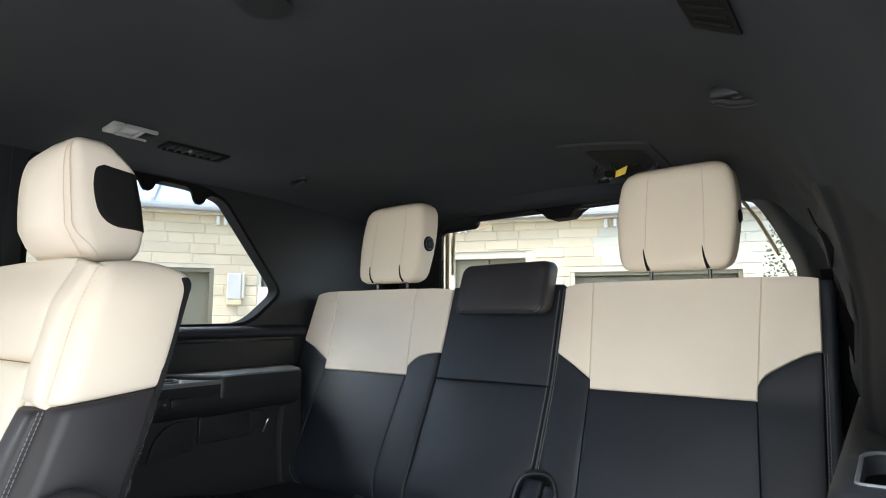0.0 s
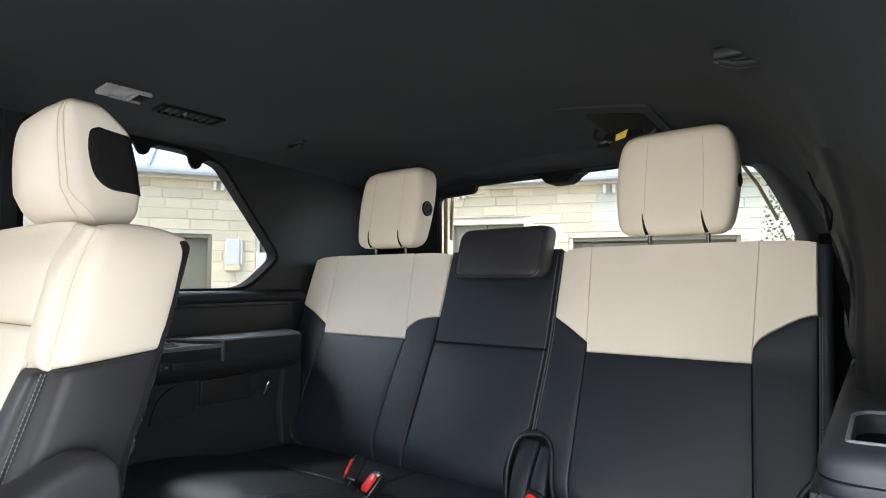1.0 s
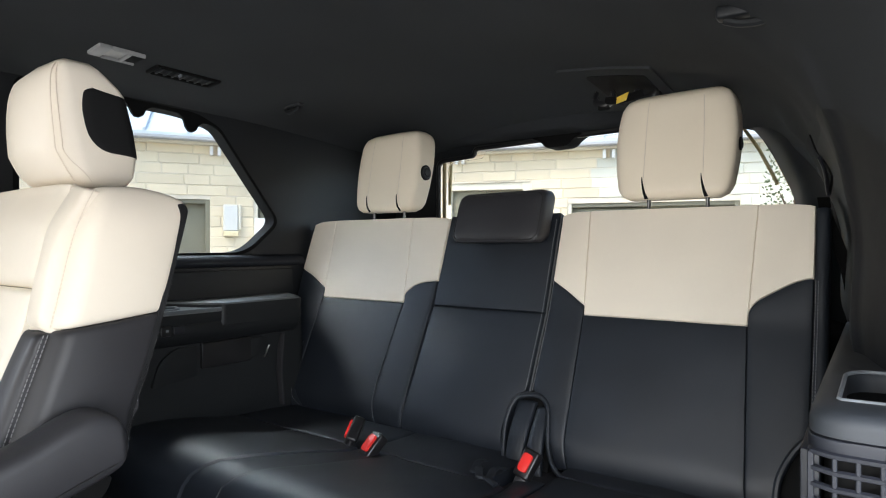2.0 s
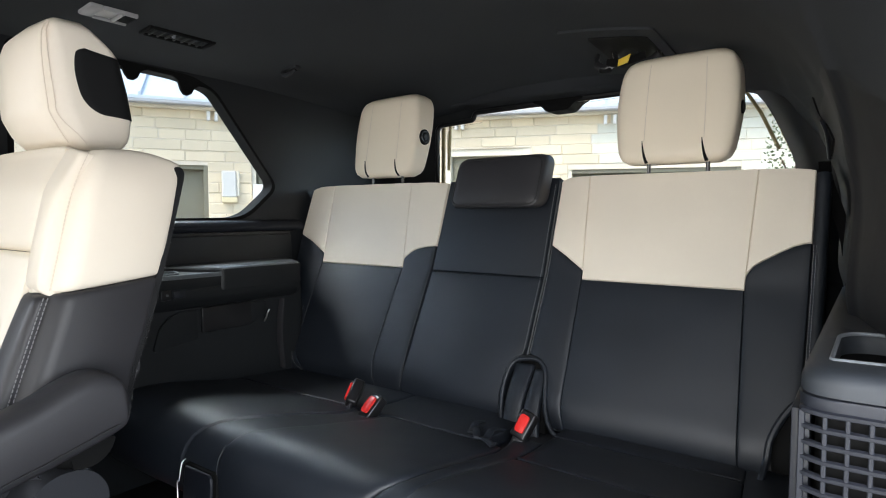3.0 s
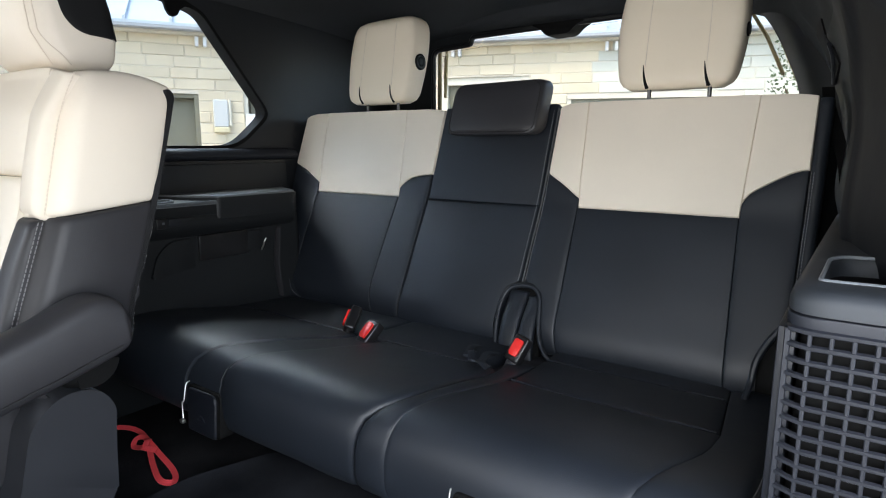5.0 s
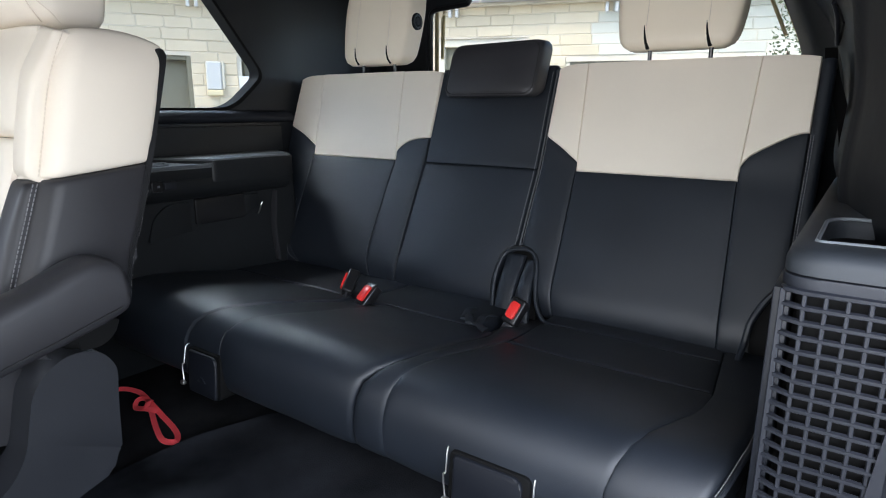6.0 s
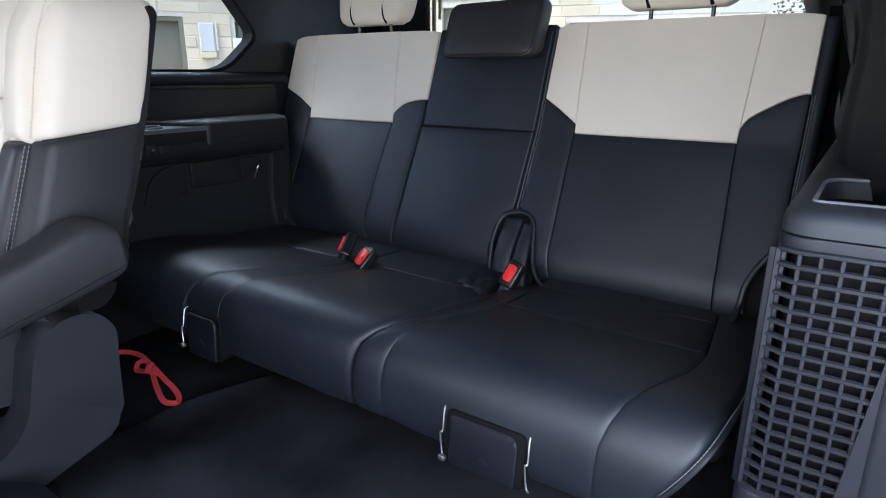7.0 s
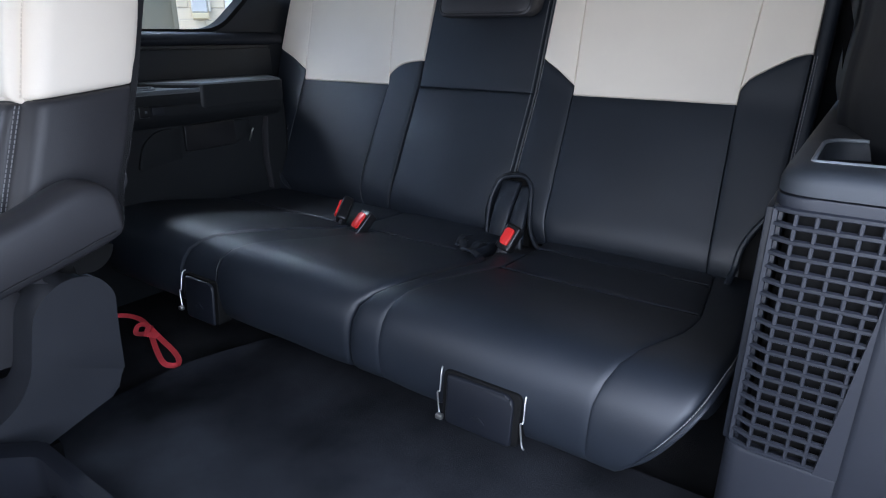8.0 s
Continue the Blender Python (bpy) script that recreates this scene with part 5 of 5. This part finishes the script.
def build_belt_anchor():
    a = root("belt_anchor", (-1.40, 1.06, 0.45), "black belt stalk with a bright latch beside the bench", "belt anchor")
    part("strap", tube(smooth_path([(-1.325, 1.075, 0.555), (-1.318, 1.065, 0.51), (-1.322, 1.065, 0.45), (-1.33, 1.08, 0.36)], 5), 0.01, 8, flat=(0.014, 0.005)), DARKVINYL, a)
    part("latch_pin", tube(smooth_path([(-1.302, 1.0, 0.504), (-1.297, 1.0, 0.511), (-1.292, 1.0, 0.519), (-1.287, 1.0, 0.530), (-1.286, 1.004, 0.537)], 4), 0.0022, 8), CHROME, a, "bright steel latch")


build_belt_anchor()


def build_seat_belt():
    """Webbing that runs from the slot in the pillar down behind the bench."""
    b = root("seat_belt", (-0.05, 1.42, 0.8), "black seat belt webbing hanging down the rear pillar", "seat belt")
    part("webbing", tube(smooth_path([(-0.078, 1.44, 0.895), (-0.070, 1.42, 0.851), (-0.052, 1.42, 0.796), (-0.036, 1.42, 0.743), (-0.024, 1.41, 0.66), (-0.020, 1.40, 0.56)], 6), 0.01, 8, flat=(0.012, 0.0012)), VENT, b)


build_seat_belt()

# ---- roof fittings ----
def build_roof_fittings():
    def on(x, y, dz=0.0):
        return Vector((x, y, roof_z(x, y) - dz))
    # reading lamp and air vent on the rail over the quarter window
    lamp = root("reading_lamp", tuple(on(-1.262, 0.60)), "white reading lamp set in the dark roof rail", "lamp")
    vent = root("air_vent", tuple(on(-1.29, 0.77)), "black slatted roof air vent", "air vent")

    def strip(y0, y1, w, x, t, mat, name, parent, label=""):
        bm = box((-w / 2, y0, -t), (w / 2, y1, 0.004), 0.004, 2)
        for v in bm.verts:
            xx = x + v.co.x
            v.co = Vector((xx, v.co.y, roof_z(xx, v.co.y) + v.co.z))
        return part(name, bm, mat, parent, label)
    strip(0.556, 0.582, 0.056, -1.262, 0.007, GREYPL, "bezel", lamp, "pale grey end of the lamp bezel")
    for dx in (-0.025, 0.025):
        strip(0.582, 0.650, 0.006, -1.262 + dx, 0.008, GREYPL, "bezel_rail", lamp)
    strip(0.618, 0.624, 0.048, -1.262, 0.008, GREYPL, "bezel_bar", lamp)
    strip(0.582, 0.618, 0.045, -1.262, 0.004, LENS, "lens", lamp, "white ribbed lens")
    strip(0.624, 0.652, 0.045, -1.262, 0.005, VENT, "switch", lamp, "black lamp switch")
    for y0, y1, w, dx in ((0.690, 0.700, 0.052, 0), (0.840, 0.850, 0.052, 0), (0.700, 0.840, 0.007, -0.0225), (0.700, 0.840, 0.007, 0.0225)):
        strip(y0, y1, w, -1.292 + dx, 0.006, VENT, "frame", vent)
    strip(0.700, 0.840, 0.040, -1.292, 0.001, INSERT, "duct", vent, "dark duct behind the slats")
    for k in range(7):
        strip(0.708 + k * 0.019, 0.712 + k * 0.019, 0.038, -1.292, 0.0055, PLASTIC, "slat", vent)
    strip(0.752, 0.760, 0.010, -1.288, 0.0075, GREYSOFT, "thumb_wheel", vent, "grey thumb wheel")
    v2 = root("air_vent", tuple(on(-0.125, 0.65)), "black slatted roof air vent", "air vent")
    strip(0.515, 0.675, 0.05, -0.120, 0.004, VENT, "frame", v2)
    for k in range(7):
        strip(0.527 + k * 0.020, 0.535 + k * 0.020, 0.038, -0.120, 0.008, VENT, "slat", v2)
    # round roof vent cover
    d = root("roof_cap", tuple(on(-0.64, 0.48)), "dark round cap on the headliner", "roof cap")
    p = on(-0.643, 0.475)
    part("cap", tube([p + Vector((0, 0, 0.01)), p - Vector((0, 0, 0.006)), p - Vector((0, 0, 0.010))], 0.036, 20), PLASTIC, d)
    # coat hooks
    for x, y, g in ((-1.30, 1.10, -1), (-0.143, 0.886, 1)):
        h = root("coat_hook", tuple(on(x, y)), "small dark folding coat hook on the headliner", "coat hook")
        p = on(x, y)
        part("plate", box((p.x - 0.03, p.y - 0.012, p.z - 0.006), (p.x + 0.03, p.y + 0.012, p.z + 0.012), 0.005, 3), PLASTIC, h)
        part("hook", tube(smooth_path([p + Vector((-0.02 * g, 0, -0.006)), p + Vector((0.0, 0, -0.014)), p + Vector((0.026 * g, 0, -0.016)), p + Vector((0.036 * g, 0, -0.008))], 5), 0.006, 8), PLASTIC, h)
    # belt housing in the rear of the roof
    b = root("belt_housing", tuple(on(-0.46, 1.36)), "black roof housing of the middle seat belt with a yellow tag", "belt housing")
    def on_roof(lo, hi, z0, z1):
        bm = prism(rounded([(lo[0], lo[1]), (hi[0], lo[1]), (hi[0], hi[1]), (lo[0], hi[1])], 0.014, 4), "z", z0, z1, 0)
        bmesh.ops.triangulate(bm, faces=[f for f in bm.faces if len(f.verts) > 4])
        bmesh.ops.subdivide_edges(bm, edges=bm.edges[:], cuts=2, use_grid_fill=True)
        for v in bm.verts:
            v.co.z += roof_z(v.co.x, v.co.y)
        return bm
    part("panel", on_roof((-0.610, 1.300), (-0.385, 1.640), -0.006, 0.02), HEADLINER, b)
    part("pocket", on_roof((-0.552, 1.345), (-0.412, 1.590), -0.008, 0.0), VENT, b, "dark belt pocket")
    z = roof_z(-0.50, 1.46)
    for x in (-0.545, -0.440):
        part("belt_loop", tube(smooth_path([(x - 0.020, 1.46, z - 0.004), (x - 0.024, 1.455, z - 0.026), (x, 1.452, z - 0.040), (x + 0.024, 1.455, z - 0.026), (x + 0.020, 1.46, z - 0.004)], 5), 0.01, 8, flat=(0.005, 0.010)), GLOSS, b)
        part("tongue", box((x - 0.015, 1.448, z - 0.052), (x + 0.015, 1.462, z - 0.032), 0.004), VENT, b)
    part("belt", tube(smooth_path([(-0.540, 1.45, z - 0.030), (-0.50, 1.446, z - 0.034), (-0.445, 1.45, z - 0.024)], 4), 0.01, 8, flat=(0.003, 0.010)), VENT, b)
    part("tag", prism([(-0.507, z - 0.046), (-0.505, z - 0.030), (-0.475, z - 0.020), (-0.482, z - 0.040)], "y", 1.432, 1.434, 0.0004), YELLOW, b, "yellow tag")


build_roof_fittings()


# ---- loose things on the floor ----
def build_red_strap():
    s = root("pull_strap", (-1.2, 0.6, FLOOR), "red woven pull strap looped on the black carpet", "strap")
    z = FLOOR + 0.008
    pts = [(-1.47, 0.56, z), (-1.42, 0.600, z + 0.004), (-1.385, 0.636, z + 0.010), (-1.330, 0.648, z + 0.012), (-1.267, 0.637, z + 0.012), (-1.198, 0.625, z + 0.006), (-1.132, 0.612, z + 0.004), (-1.089, 0.597, z + 0.004), (-1.074, 0.580, z + 0.004), (-1.102, 0.571, z + 0.004), (-1.160, 0.590, z + 0.006), (-1.222, 0.616, z + 0.010), (-1.275, 0.636, z + 0.016), (-1.296, 0.626, z + 0.012), (-1.280, 0.611, z + 0.004), (-1.240, 0.614, z + 0.012), (-1.205, 0.622, z + 0.014)]
    path = smooth_path(pts, 6)
    bm = bmesh.new()
    rings = []
    for i, p in enumerate(path):
        d = (path[min(i + 1, len(path) - 1)] - path[max(i - 1, 0)]).normalized()
        a = d.cross(Vector((0.5 + 0.2 * math.sin(i * 0.3), -0.4, 0.75))).normalized()
        b = a.cross(d).normalized()
        rings.append([bm.verts.new(p + a * u + b * w) for u, w in ((-0.0058, -0.0007), (0.0058, -0.0007), (0.0058, 0.0007), (-0.0058, 0.0007))])
    for ra, rb in zip(rings, rings[1:]):
        for k in range(4):
            bm.faces.new((ra[k], ra[(k + 1) % 4], rb[(k + 1) % 4], rb[k]))
    bm.faces.new(rings[0][::-1])
    bm.faces.new(rings[-1])
    part("loop", bm, REDWEB, s)
    part("knot", tube(smooth_path([(-1.268, 0.640, z + 0.012), (-1.252, 0.628, z + 0.019), (-1.240, 0.612, z + 0.010)], 4), 0.01, 8, flat=(0.007, 0.003)), REDWEB, s)


build_red_strap()


def build_floor_tray():
    t = root("floor_tray", (-0.72, 0.1, FLOOR), "black plastic floor console tray with raised rims", "tray")
    part("tray_floor", prism([(-0.862, -0.35), (-0.58, -0.35), (-0.60, 0.228), (-0.806, 0.230), (-0.862, 0.185)], "z", FLOOR, 0.185, 0.004), PLASTIC, t)
    part("rim", prism(rounded([(-0.880, 0.185), (-0.857, 0.207), (-0.814, 0.244), (-0.580, 0.242), (-0.580, 0.222), (-0.774, 0.224), (-0.790, 0.222), (-0.824, 0.193), (-0.866, 0.155)], [0.004, 0.004, 0.008, 0.004, 0.004, 0.006, 0.008, 0.004, 0.004], 4), "z", FLOOR, 0.250, 0.005, 3), TRIM, t, "dark grey raised rim")
    part("rim", prism([(-0.880, -0.35), (-0.860, -0.35), (-0.860, 0.180), (-0.880, 0.180)], "z", FLOOR, 0.245, 0.005, 3), TRIM, t)
    part("rim", prism([(-0.600, -0.35), (-0.580, -0.35), (-0.580, 0.220), (-0.600, 0.220)], "z", FLOOR, 0.245, 0.005, 3), TRIM, t)
    part("divider", prism([(-0.745, -0.35), (-0.735, -0.35), (-0.735, 0.220), (-0.745, 0.220)], "z", FLOOR, 0.215, 0.004, 3), TRIM, t)


build_floor_tray()


# ---- outdoors ----
GROUNDZ = -0.75


def build_ground():
    g = part("ground", box((-400, -400, GROUNDZ - 0.2), (400, 400, GROUNDZ), 0), GROUND, smooth=False)
    tagged(g, "pale concrete forecourt reaching to the horizon", "ground", kind="structure")


build_ground()


def place(az, d, x, y, z):
    """World point: x along a wall that faces the car from azimuth az at distance d, y out of it, z up."""
    a = radians(az)
    fwd = Vector((math.sin(a), math.cos(a), 0))
    side = Vector((math.cos(a), -math.sin(a), 0))
    return fwd * (d - y) + side * x + Vector((0, 0, z))


def wall_piece(name, az, d, x0, x1, y0, y1, z0, z1, mat, parent, bevel=0.0, label=""):
    bm = box((x0, y0, z0), (x1, y1, z1), bevel, 1)
    for v in bm.verts:
        v.co = place(az, d, *v.co)
    return part(name, bm, mat, parent, label, smooth=False)


def build_house():
    h = root("house", tuple(place(-40, 7.0, 0, 0, GROUNDZ)), "cream limestone single-storey house with a pale metal roof", "house")
    D, TOP = 7.0, 1.93
    rnd = random.Random(11)
    # each wing: azimuth, extent, openings (x0, x1, top)
    wings = (
        (-58.0, -7.0, 2.05, [(-0.95, 0.105, 1.325), (0.565, 1.5, 1.335)]),
        (-20.0, -2.75, 7.0, [(-1.95, -0.908, 1.575), (-0.469, 1.35, 1.305)]),
    )
    for az, xa, xb, holes in wings:
        wall_piece("wall", az, D, xa, xb, -0.30, -0.14, GROUNDZ, TOP, MORTAR, h, label="pale mortar wall core")
        edges = [xa] + [q for x0, x1, top in holes for q in (x0, x1)] + [xb]
        for e0, e1 in zip(edges[::2], edges[1::2]):
            wall_piece("mortar", az, D, e0, e1, -0.139, -0.006, GROUNDZ, TOP, MORTAR, h, label="pale mortar between the stones")
        for x0, x1, top in holes:
            wall_piece("mortar", az, D, x0, x1, -0.139, -0.006, top, TOP, MORTAR, h, label="pale mortar between the stones")
        for x0, x1, top in holes:
            wall_piece("opening", az, D, x0, x1, -0.135, -0.125, GROUNDZ, top, OLIVE, h, label="olive painted recess")
            wall_piece("door_leaf", az, D, lerp(x0, x1, 0.08), lerp(x0, x1, 0.48), -0.125, -0.095, GROUNDZ, top - 0.06, OLIVE, h, 0.004)
            fw = 0.085 if az > -40 and x0 < -1 else 0.045
            wall_piece("door_frame", az, D, x0 - 0.01, x0 + fw, -0.13, -0.02, GROUNDZ, top, CREAMPAINT, h, 0.004)
            wall_piece("door_frame", az, D, x1 - fw, x1 + 0.01, -0.13, -0.02, GROUNDZ, top, CREAMPAINT if fw > 0.06 else OLIVE, h, 0.004)
            wall_piece("lintel", az, D, x0, x1, -0.13, -0.03, top - fw, top, CREAMPAINT if fw > 0.06 else OLIVE, h, 0.004)
        # stone courses, near the windows' view as blocks of their own
        dz = 0.113
        z = TOP - dz
        row = 0
        rest = bmesh.new()
        while z > GROUNDZ:
            x = xa + rnd.uniform(0, 0.3)
            while x < xb - 0.1:
                L = rnd.choice((0.26, 0.34, 0.40, 0.40, 0.46))
                x1 = min(x + L, xb)
                cuts = [(x, x1)]
                for a, b, top in holes:
                    if z < top - 0.03:
                        new_cuts = []
                        for c0, c1 in cuts:
                            if c1 <= a or c0 >= b:
                                new_cuts.append((c0, c1))
                            else:
                                if c0 < a - 0.05:
                                    new_cuts.append((c0, a))
                                if c1 > b + 0.05:
                                    new_cuts.append((b, c1))
                        cuts = new_cuts
                for c0, c1 in cuts:
                    y1 = rnd.uniform(-0.003, 0.008)
                    near = z > 0.35 and (az < -40 and -1.5 < c0 < 1.6 or az > -40 and -2.7 < c0 < 3.0)
                    if near:
                        bm = box((c0 + 0.003, -0.14, z + 0.003), (c1 - 0.003, y1, z + dz - 0.003), 0.006, 1)
                        for v in bm.verts:
                            v.co = place(az, D, *v.co)
                        # right of the rear wing the glass's cool tint goes into the stone
                        part("stone_block", bm, GLASSTINTSTONE if az > -40 and c0 > -0.3 else STONE, h, smooth=False)
                    else:
                        sub = box((c0 + 0.003, -0.14, z + 0.003), (c1 - 0.003, y1, z + dz - 0.003), 0)
                        sub.verts.index_update()
                        vm = [rest.verts.new(place(az, D, *v.co)) for v in sub.verts]
                        for f in sub.faces:
                            rest.faces.new([vm[v.index] for v in f.verts])
                        sub.free()
                x = x1
            z -= dz
            row += 1
        tagged(part("stonework", rest, STONE, h, "cream limestone courses", smooth=False), kind="stuff")
        # roof and gutter
        wall_piece("fascia", az, D, xa - 0.2, xb + 0.2, 0.0, 0.10, TOP - 0.02, TOP + 0.03, CREAMPAINT, h, 0.004)
        wall_piece("gutter", az, D, xa - 0.2, xb + 0.2, 0.10, 0.20, TOP + 0.005, TOP + 0.045, GUTTER, h, 0.01)
        bm = bmesh.new()
        x = xa - 0.25
        while x < xb + 0.25:
            q = [place(az, D, *c) for c in ((x, 0.20, TOP + 0.04), (x + 0.42, 0.20, TOP + 0.04), (x + 0.42, -2.2, TOP + 1.02), (x, -2.2, TOP + 1.02))]
            top = [p + Vector((0, 0, 0.03)) for p in q]
            vs = [bm.verts.new(p) for p in q + top]
            for f in ((0, 3, 2, 1), (4, 5, 6, 7), (0, 1, 5, 4), (2, 3, 7, 6), (1, 2, 6, 5), (0, 4, 7, 3)):
                bm.faces.new([vs[i] for i in f])
            rib = [place(az, D, *c) for c in ((x - 0.012, 0.20, TOP + 0.06), (x + 0.012, 0.20, TOP + 0.06), (x + 0.012, -2.2, TOP + 1.04), (x - 0.012, -2.2, TOP + 1.04))]
            rt = [p + Vector((0, 0, 0.045)) for p in rib]
            vs = [bm.verts.new(p) for p in rib + rt]
            for f in ((0, 3, 2, 1), (4, 5, 6, 7), (0, 1, 5, 4), (2, 3, 7, 6), (1, 2, 6, 5), (0, 4, 7, 3)):
                bm.faces.new([vs[i] for i in f])
            x += 0.42
        part("roof", bm, ROOF, h, "pale standing-seam metal roof", smooth=False)
    # small fittings
    for az, xs in ((-58.0, (0.12, 0.20)), (-20.0, (-0.06, 0.04, -1.78, -1.70))):
        for x in xs:
            wall_piece("downpipe_stub", az, D, x - 0.018, x + 0.018, 0.02, 0.09, TOP - 0.13, TOP - 0.03, WHITEPAINT, h, 0.006)
    wall_piece("wall_box", -58.0, D, 0.242, 0.395, 0.0, 0.05, 0.98, 1.272, BLUESIGN, h, 0.012, "pale blue wall box")
    wall_piece("wall_box_side", -58.0, D, 0.396, 0.43, 0.0, 0.04, 0.99, 1.277, CREAMPAINT, h, 0.01, "cream edge of the wall box")
    wall_piece("wall_box_foot", -58.0, D, 0.242, 0.40, 0.0, 0.055, 0.923, 0.979, PALEYELLOW, h, 0.006, "pale yellow strip below the wall box")
    wall_piece("white_panel", -58.0, D, 0.572, 0.704, -0.06, 0.03, GROUNDZ, 1.128, WHITEPAINT, h, 0.004, "white panel")


build_house()


def build_shrub():
    s = root("shrub", (-0.48, 5.2, GROUNDZ), "slender green shrub beside the forecourt", "shrub")
    rnd = random.Random(5)
    bm = bmesh.new()
    tube([(-0.48, 5.2, GROUNDZ), (-0.47, 5.2, 0.2), (-0.46, 5.22, 0.9), (-0.44, 5.2, 1.3)], 0.02, 8, bm)
    for k in range(9):
        z = 0.1 + k * 0.13
        a = k * 2.4
        tube([(-0.47, 5.2, z), (-0.47 + 0.15 * math.cos(a), 5.2 + 0.15 * math.sin(a), z + 0.18)], 0.007, 5, bm)
    part("trunk", bm, BARK, s)
    bm = bmesh.new()
    for k in range(1300):
        z = rnd.uniform(0.1, 1.6)
        r = 0.26 * math.sqrt(rnd.random()) * (1.15 - abs(z - 0.8) * 0.7)
        a = rnd.uniform(0, 6.283)
        p = Vector((-0.46 + r * math.cos(a), 5.2 + r * math.sin(a), z + 0.08 * rnd.random()))
        d = Vector((rnd.uniform(-1, 1), rnd.uniform(-1, 1), rnd.uniform(-0.4, 0.9))).normalized()
        e = d.cross(Vector((rnd.random(), rnd.random(), rnd.random() + 0.1))).normalized()
        L, W = rnd.uniform(0.02, 0.042), rnd.uniform(0.007, 0.014)
        vs = [bm.verts.new(q) for q in (p, p + d * L * 0.5 + e * W, p + d * L, p + d * L * 0.5 - e * W)]
        bm.faces.new(vs)
    part("crown", bm, LEAF, s, "loose green leaves", smooth=False)


build_shrub()


# ---- the car's outer skin ----
def build_car_body():
    c = root("car", (MID, 0.0, GROUNDZ), "bronze painted sport utility car standing on the forecourt", "car")
    part("side", prism(rounded([(-1.95, -0.30), (1.95, -0.30), (1.98, 0.50), (1.93, 0.70), (-1.95, 0.70)], 0.06, 4), "x", -1.70, -1.565, 0.03, 3), BODY, c)
    part("front_door", prism(rounded([(-1.95, -0.30), (-0.66, -0.30), (-0.66, 0.70), (-1.95, 0.70)], 0.04, 4), "x", 0.125, 0.21, 0.03, 3), BODY, c)
    part("rocker", prism(rounded([(-0.67, -0.30), (0.64, -0.30), (0.64, 0.02), (-0.67, 0.02)], 0.03, 3), "x", 0.145, 0.21, 0.02, 3), BODY, c)
    part("rear_quarter", prism(rounded([(0.68, -0.30), (1.95, -0.30), (1.98, 0.50), (1.93, 0.70), (0.68, 0.70)], 0.04, 4), "x", 0.205, 0.28, 0.03, 3), BODY, c)
    part("tailgate", box((-1.66, 1.86, -0.30), (0.16, 1.95, 0.55), 0.03), BODY, c)
    part("underbody", box((-1.56, -1.90, -0.34), (0.12, 1.85, 0.035), 0.02), PLASTIC, c)
    part("roof_skin", prism(rounded([(-1.67, 1.245), (0.19, 1.245), (0.10, 1.305), (MID, 1.335), (-1.58, 1.305)], 0.03, 5), "y", -1.80, 1.95, 0.02, 3), BODY, c)
    part("bonnet", prism(rounded([(-2.95, -0.30), (-1.80, -0.30), (-1.80, 0.60), (-2.70, 0.50), (-2.98, 0.35)], 0.12, 6), "x", -1.70, 0.21, 0.05, 4), BODY, c)
    for x, y in ((-1.60, -2.35), (0.11, -2.35), (-1.60, 1.15), (0.11, 1.15)):
        bm = bmesh.new()
        prof = [(0.24, -0.11), (0.36, -0.125), (0.395, -0.10), (0.40, 0.0), (0.395, 0.10), (0.36, 0.125), (0.24, 0.11)]
        rings = []
        for k in range(40):
            a = 2 * math.pi * k / 40
            rings.append([bm.verts.new((x + w, y + r * math.cos(a), GROUNDZ + 0.40 + r * math.sin(a))) for r, w in prof])
        for k in range(40):
            p, q = rings[k], rings[(k + 1) % 40]
            for i in range(len(prof)):
                j = (i + 1) % len(prof)
                bm.faces.new((p[i], p[j], q[j], q[i]))
        wheel = part("wheel", bm, VENT, c, "black rubber tyre on a steel rim")
        part("rim", tube([(x - 0.09, y, GROUNDZ + 0.40), (x + 0.09, y, GROUNDZ + 0.40)], 0.245, 28), STEEL, wheel)


build_car_body()
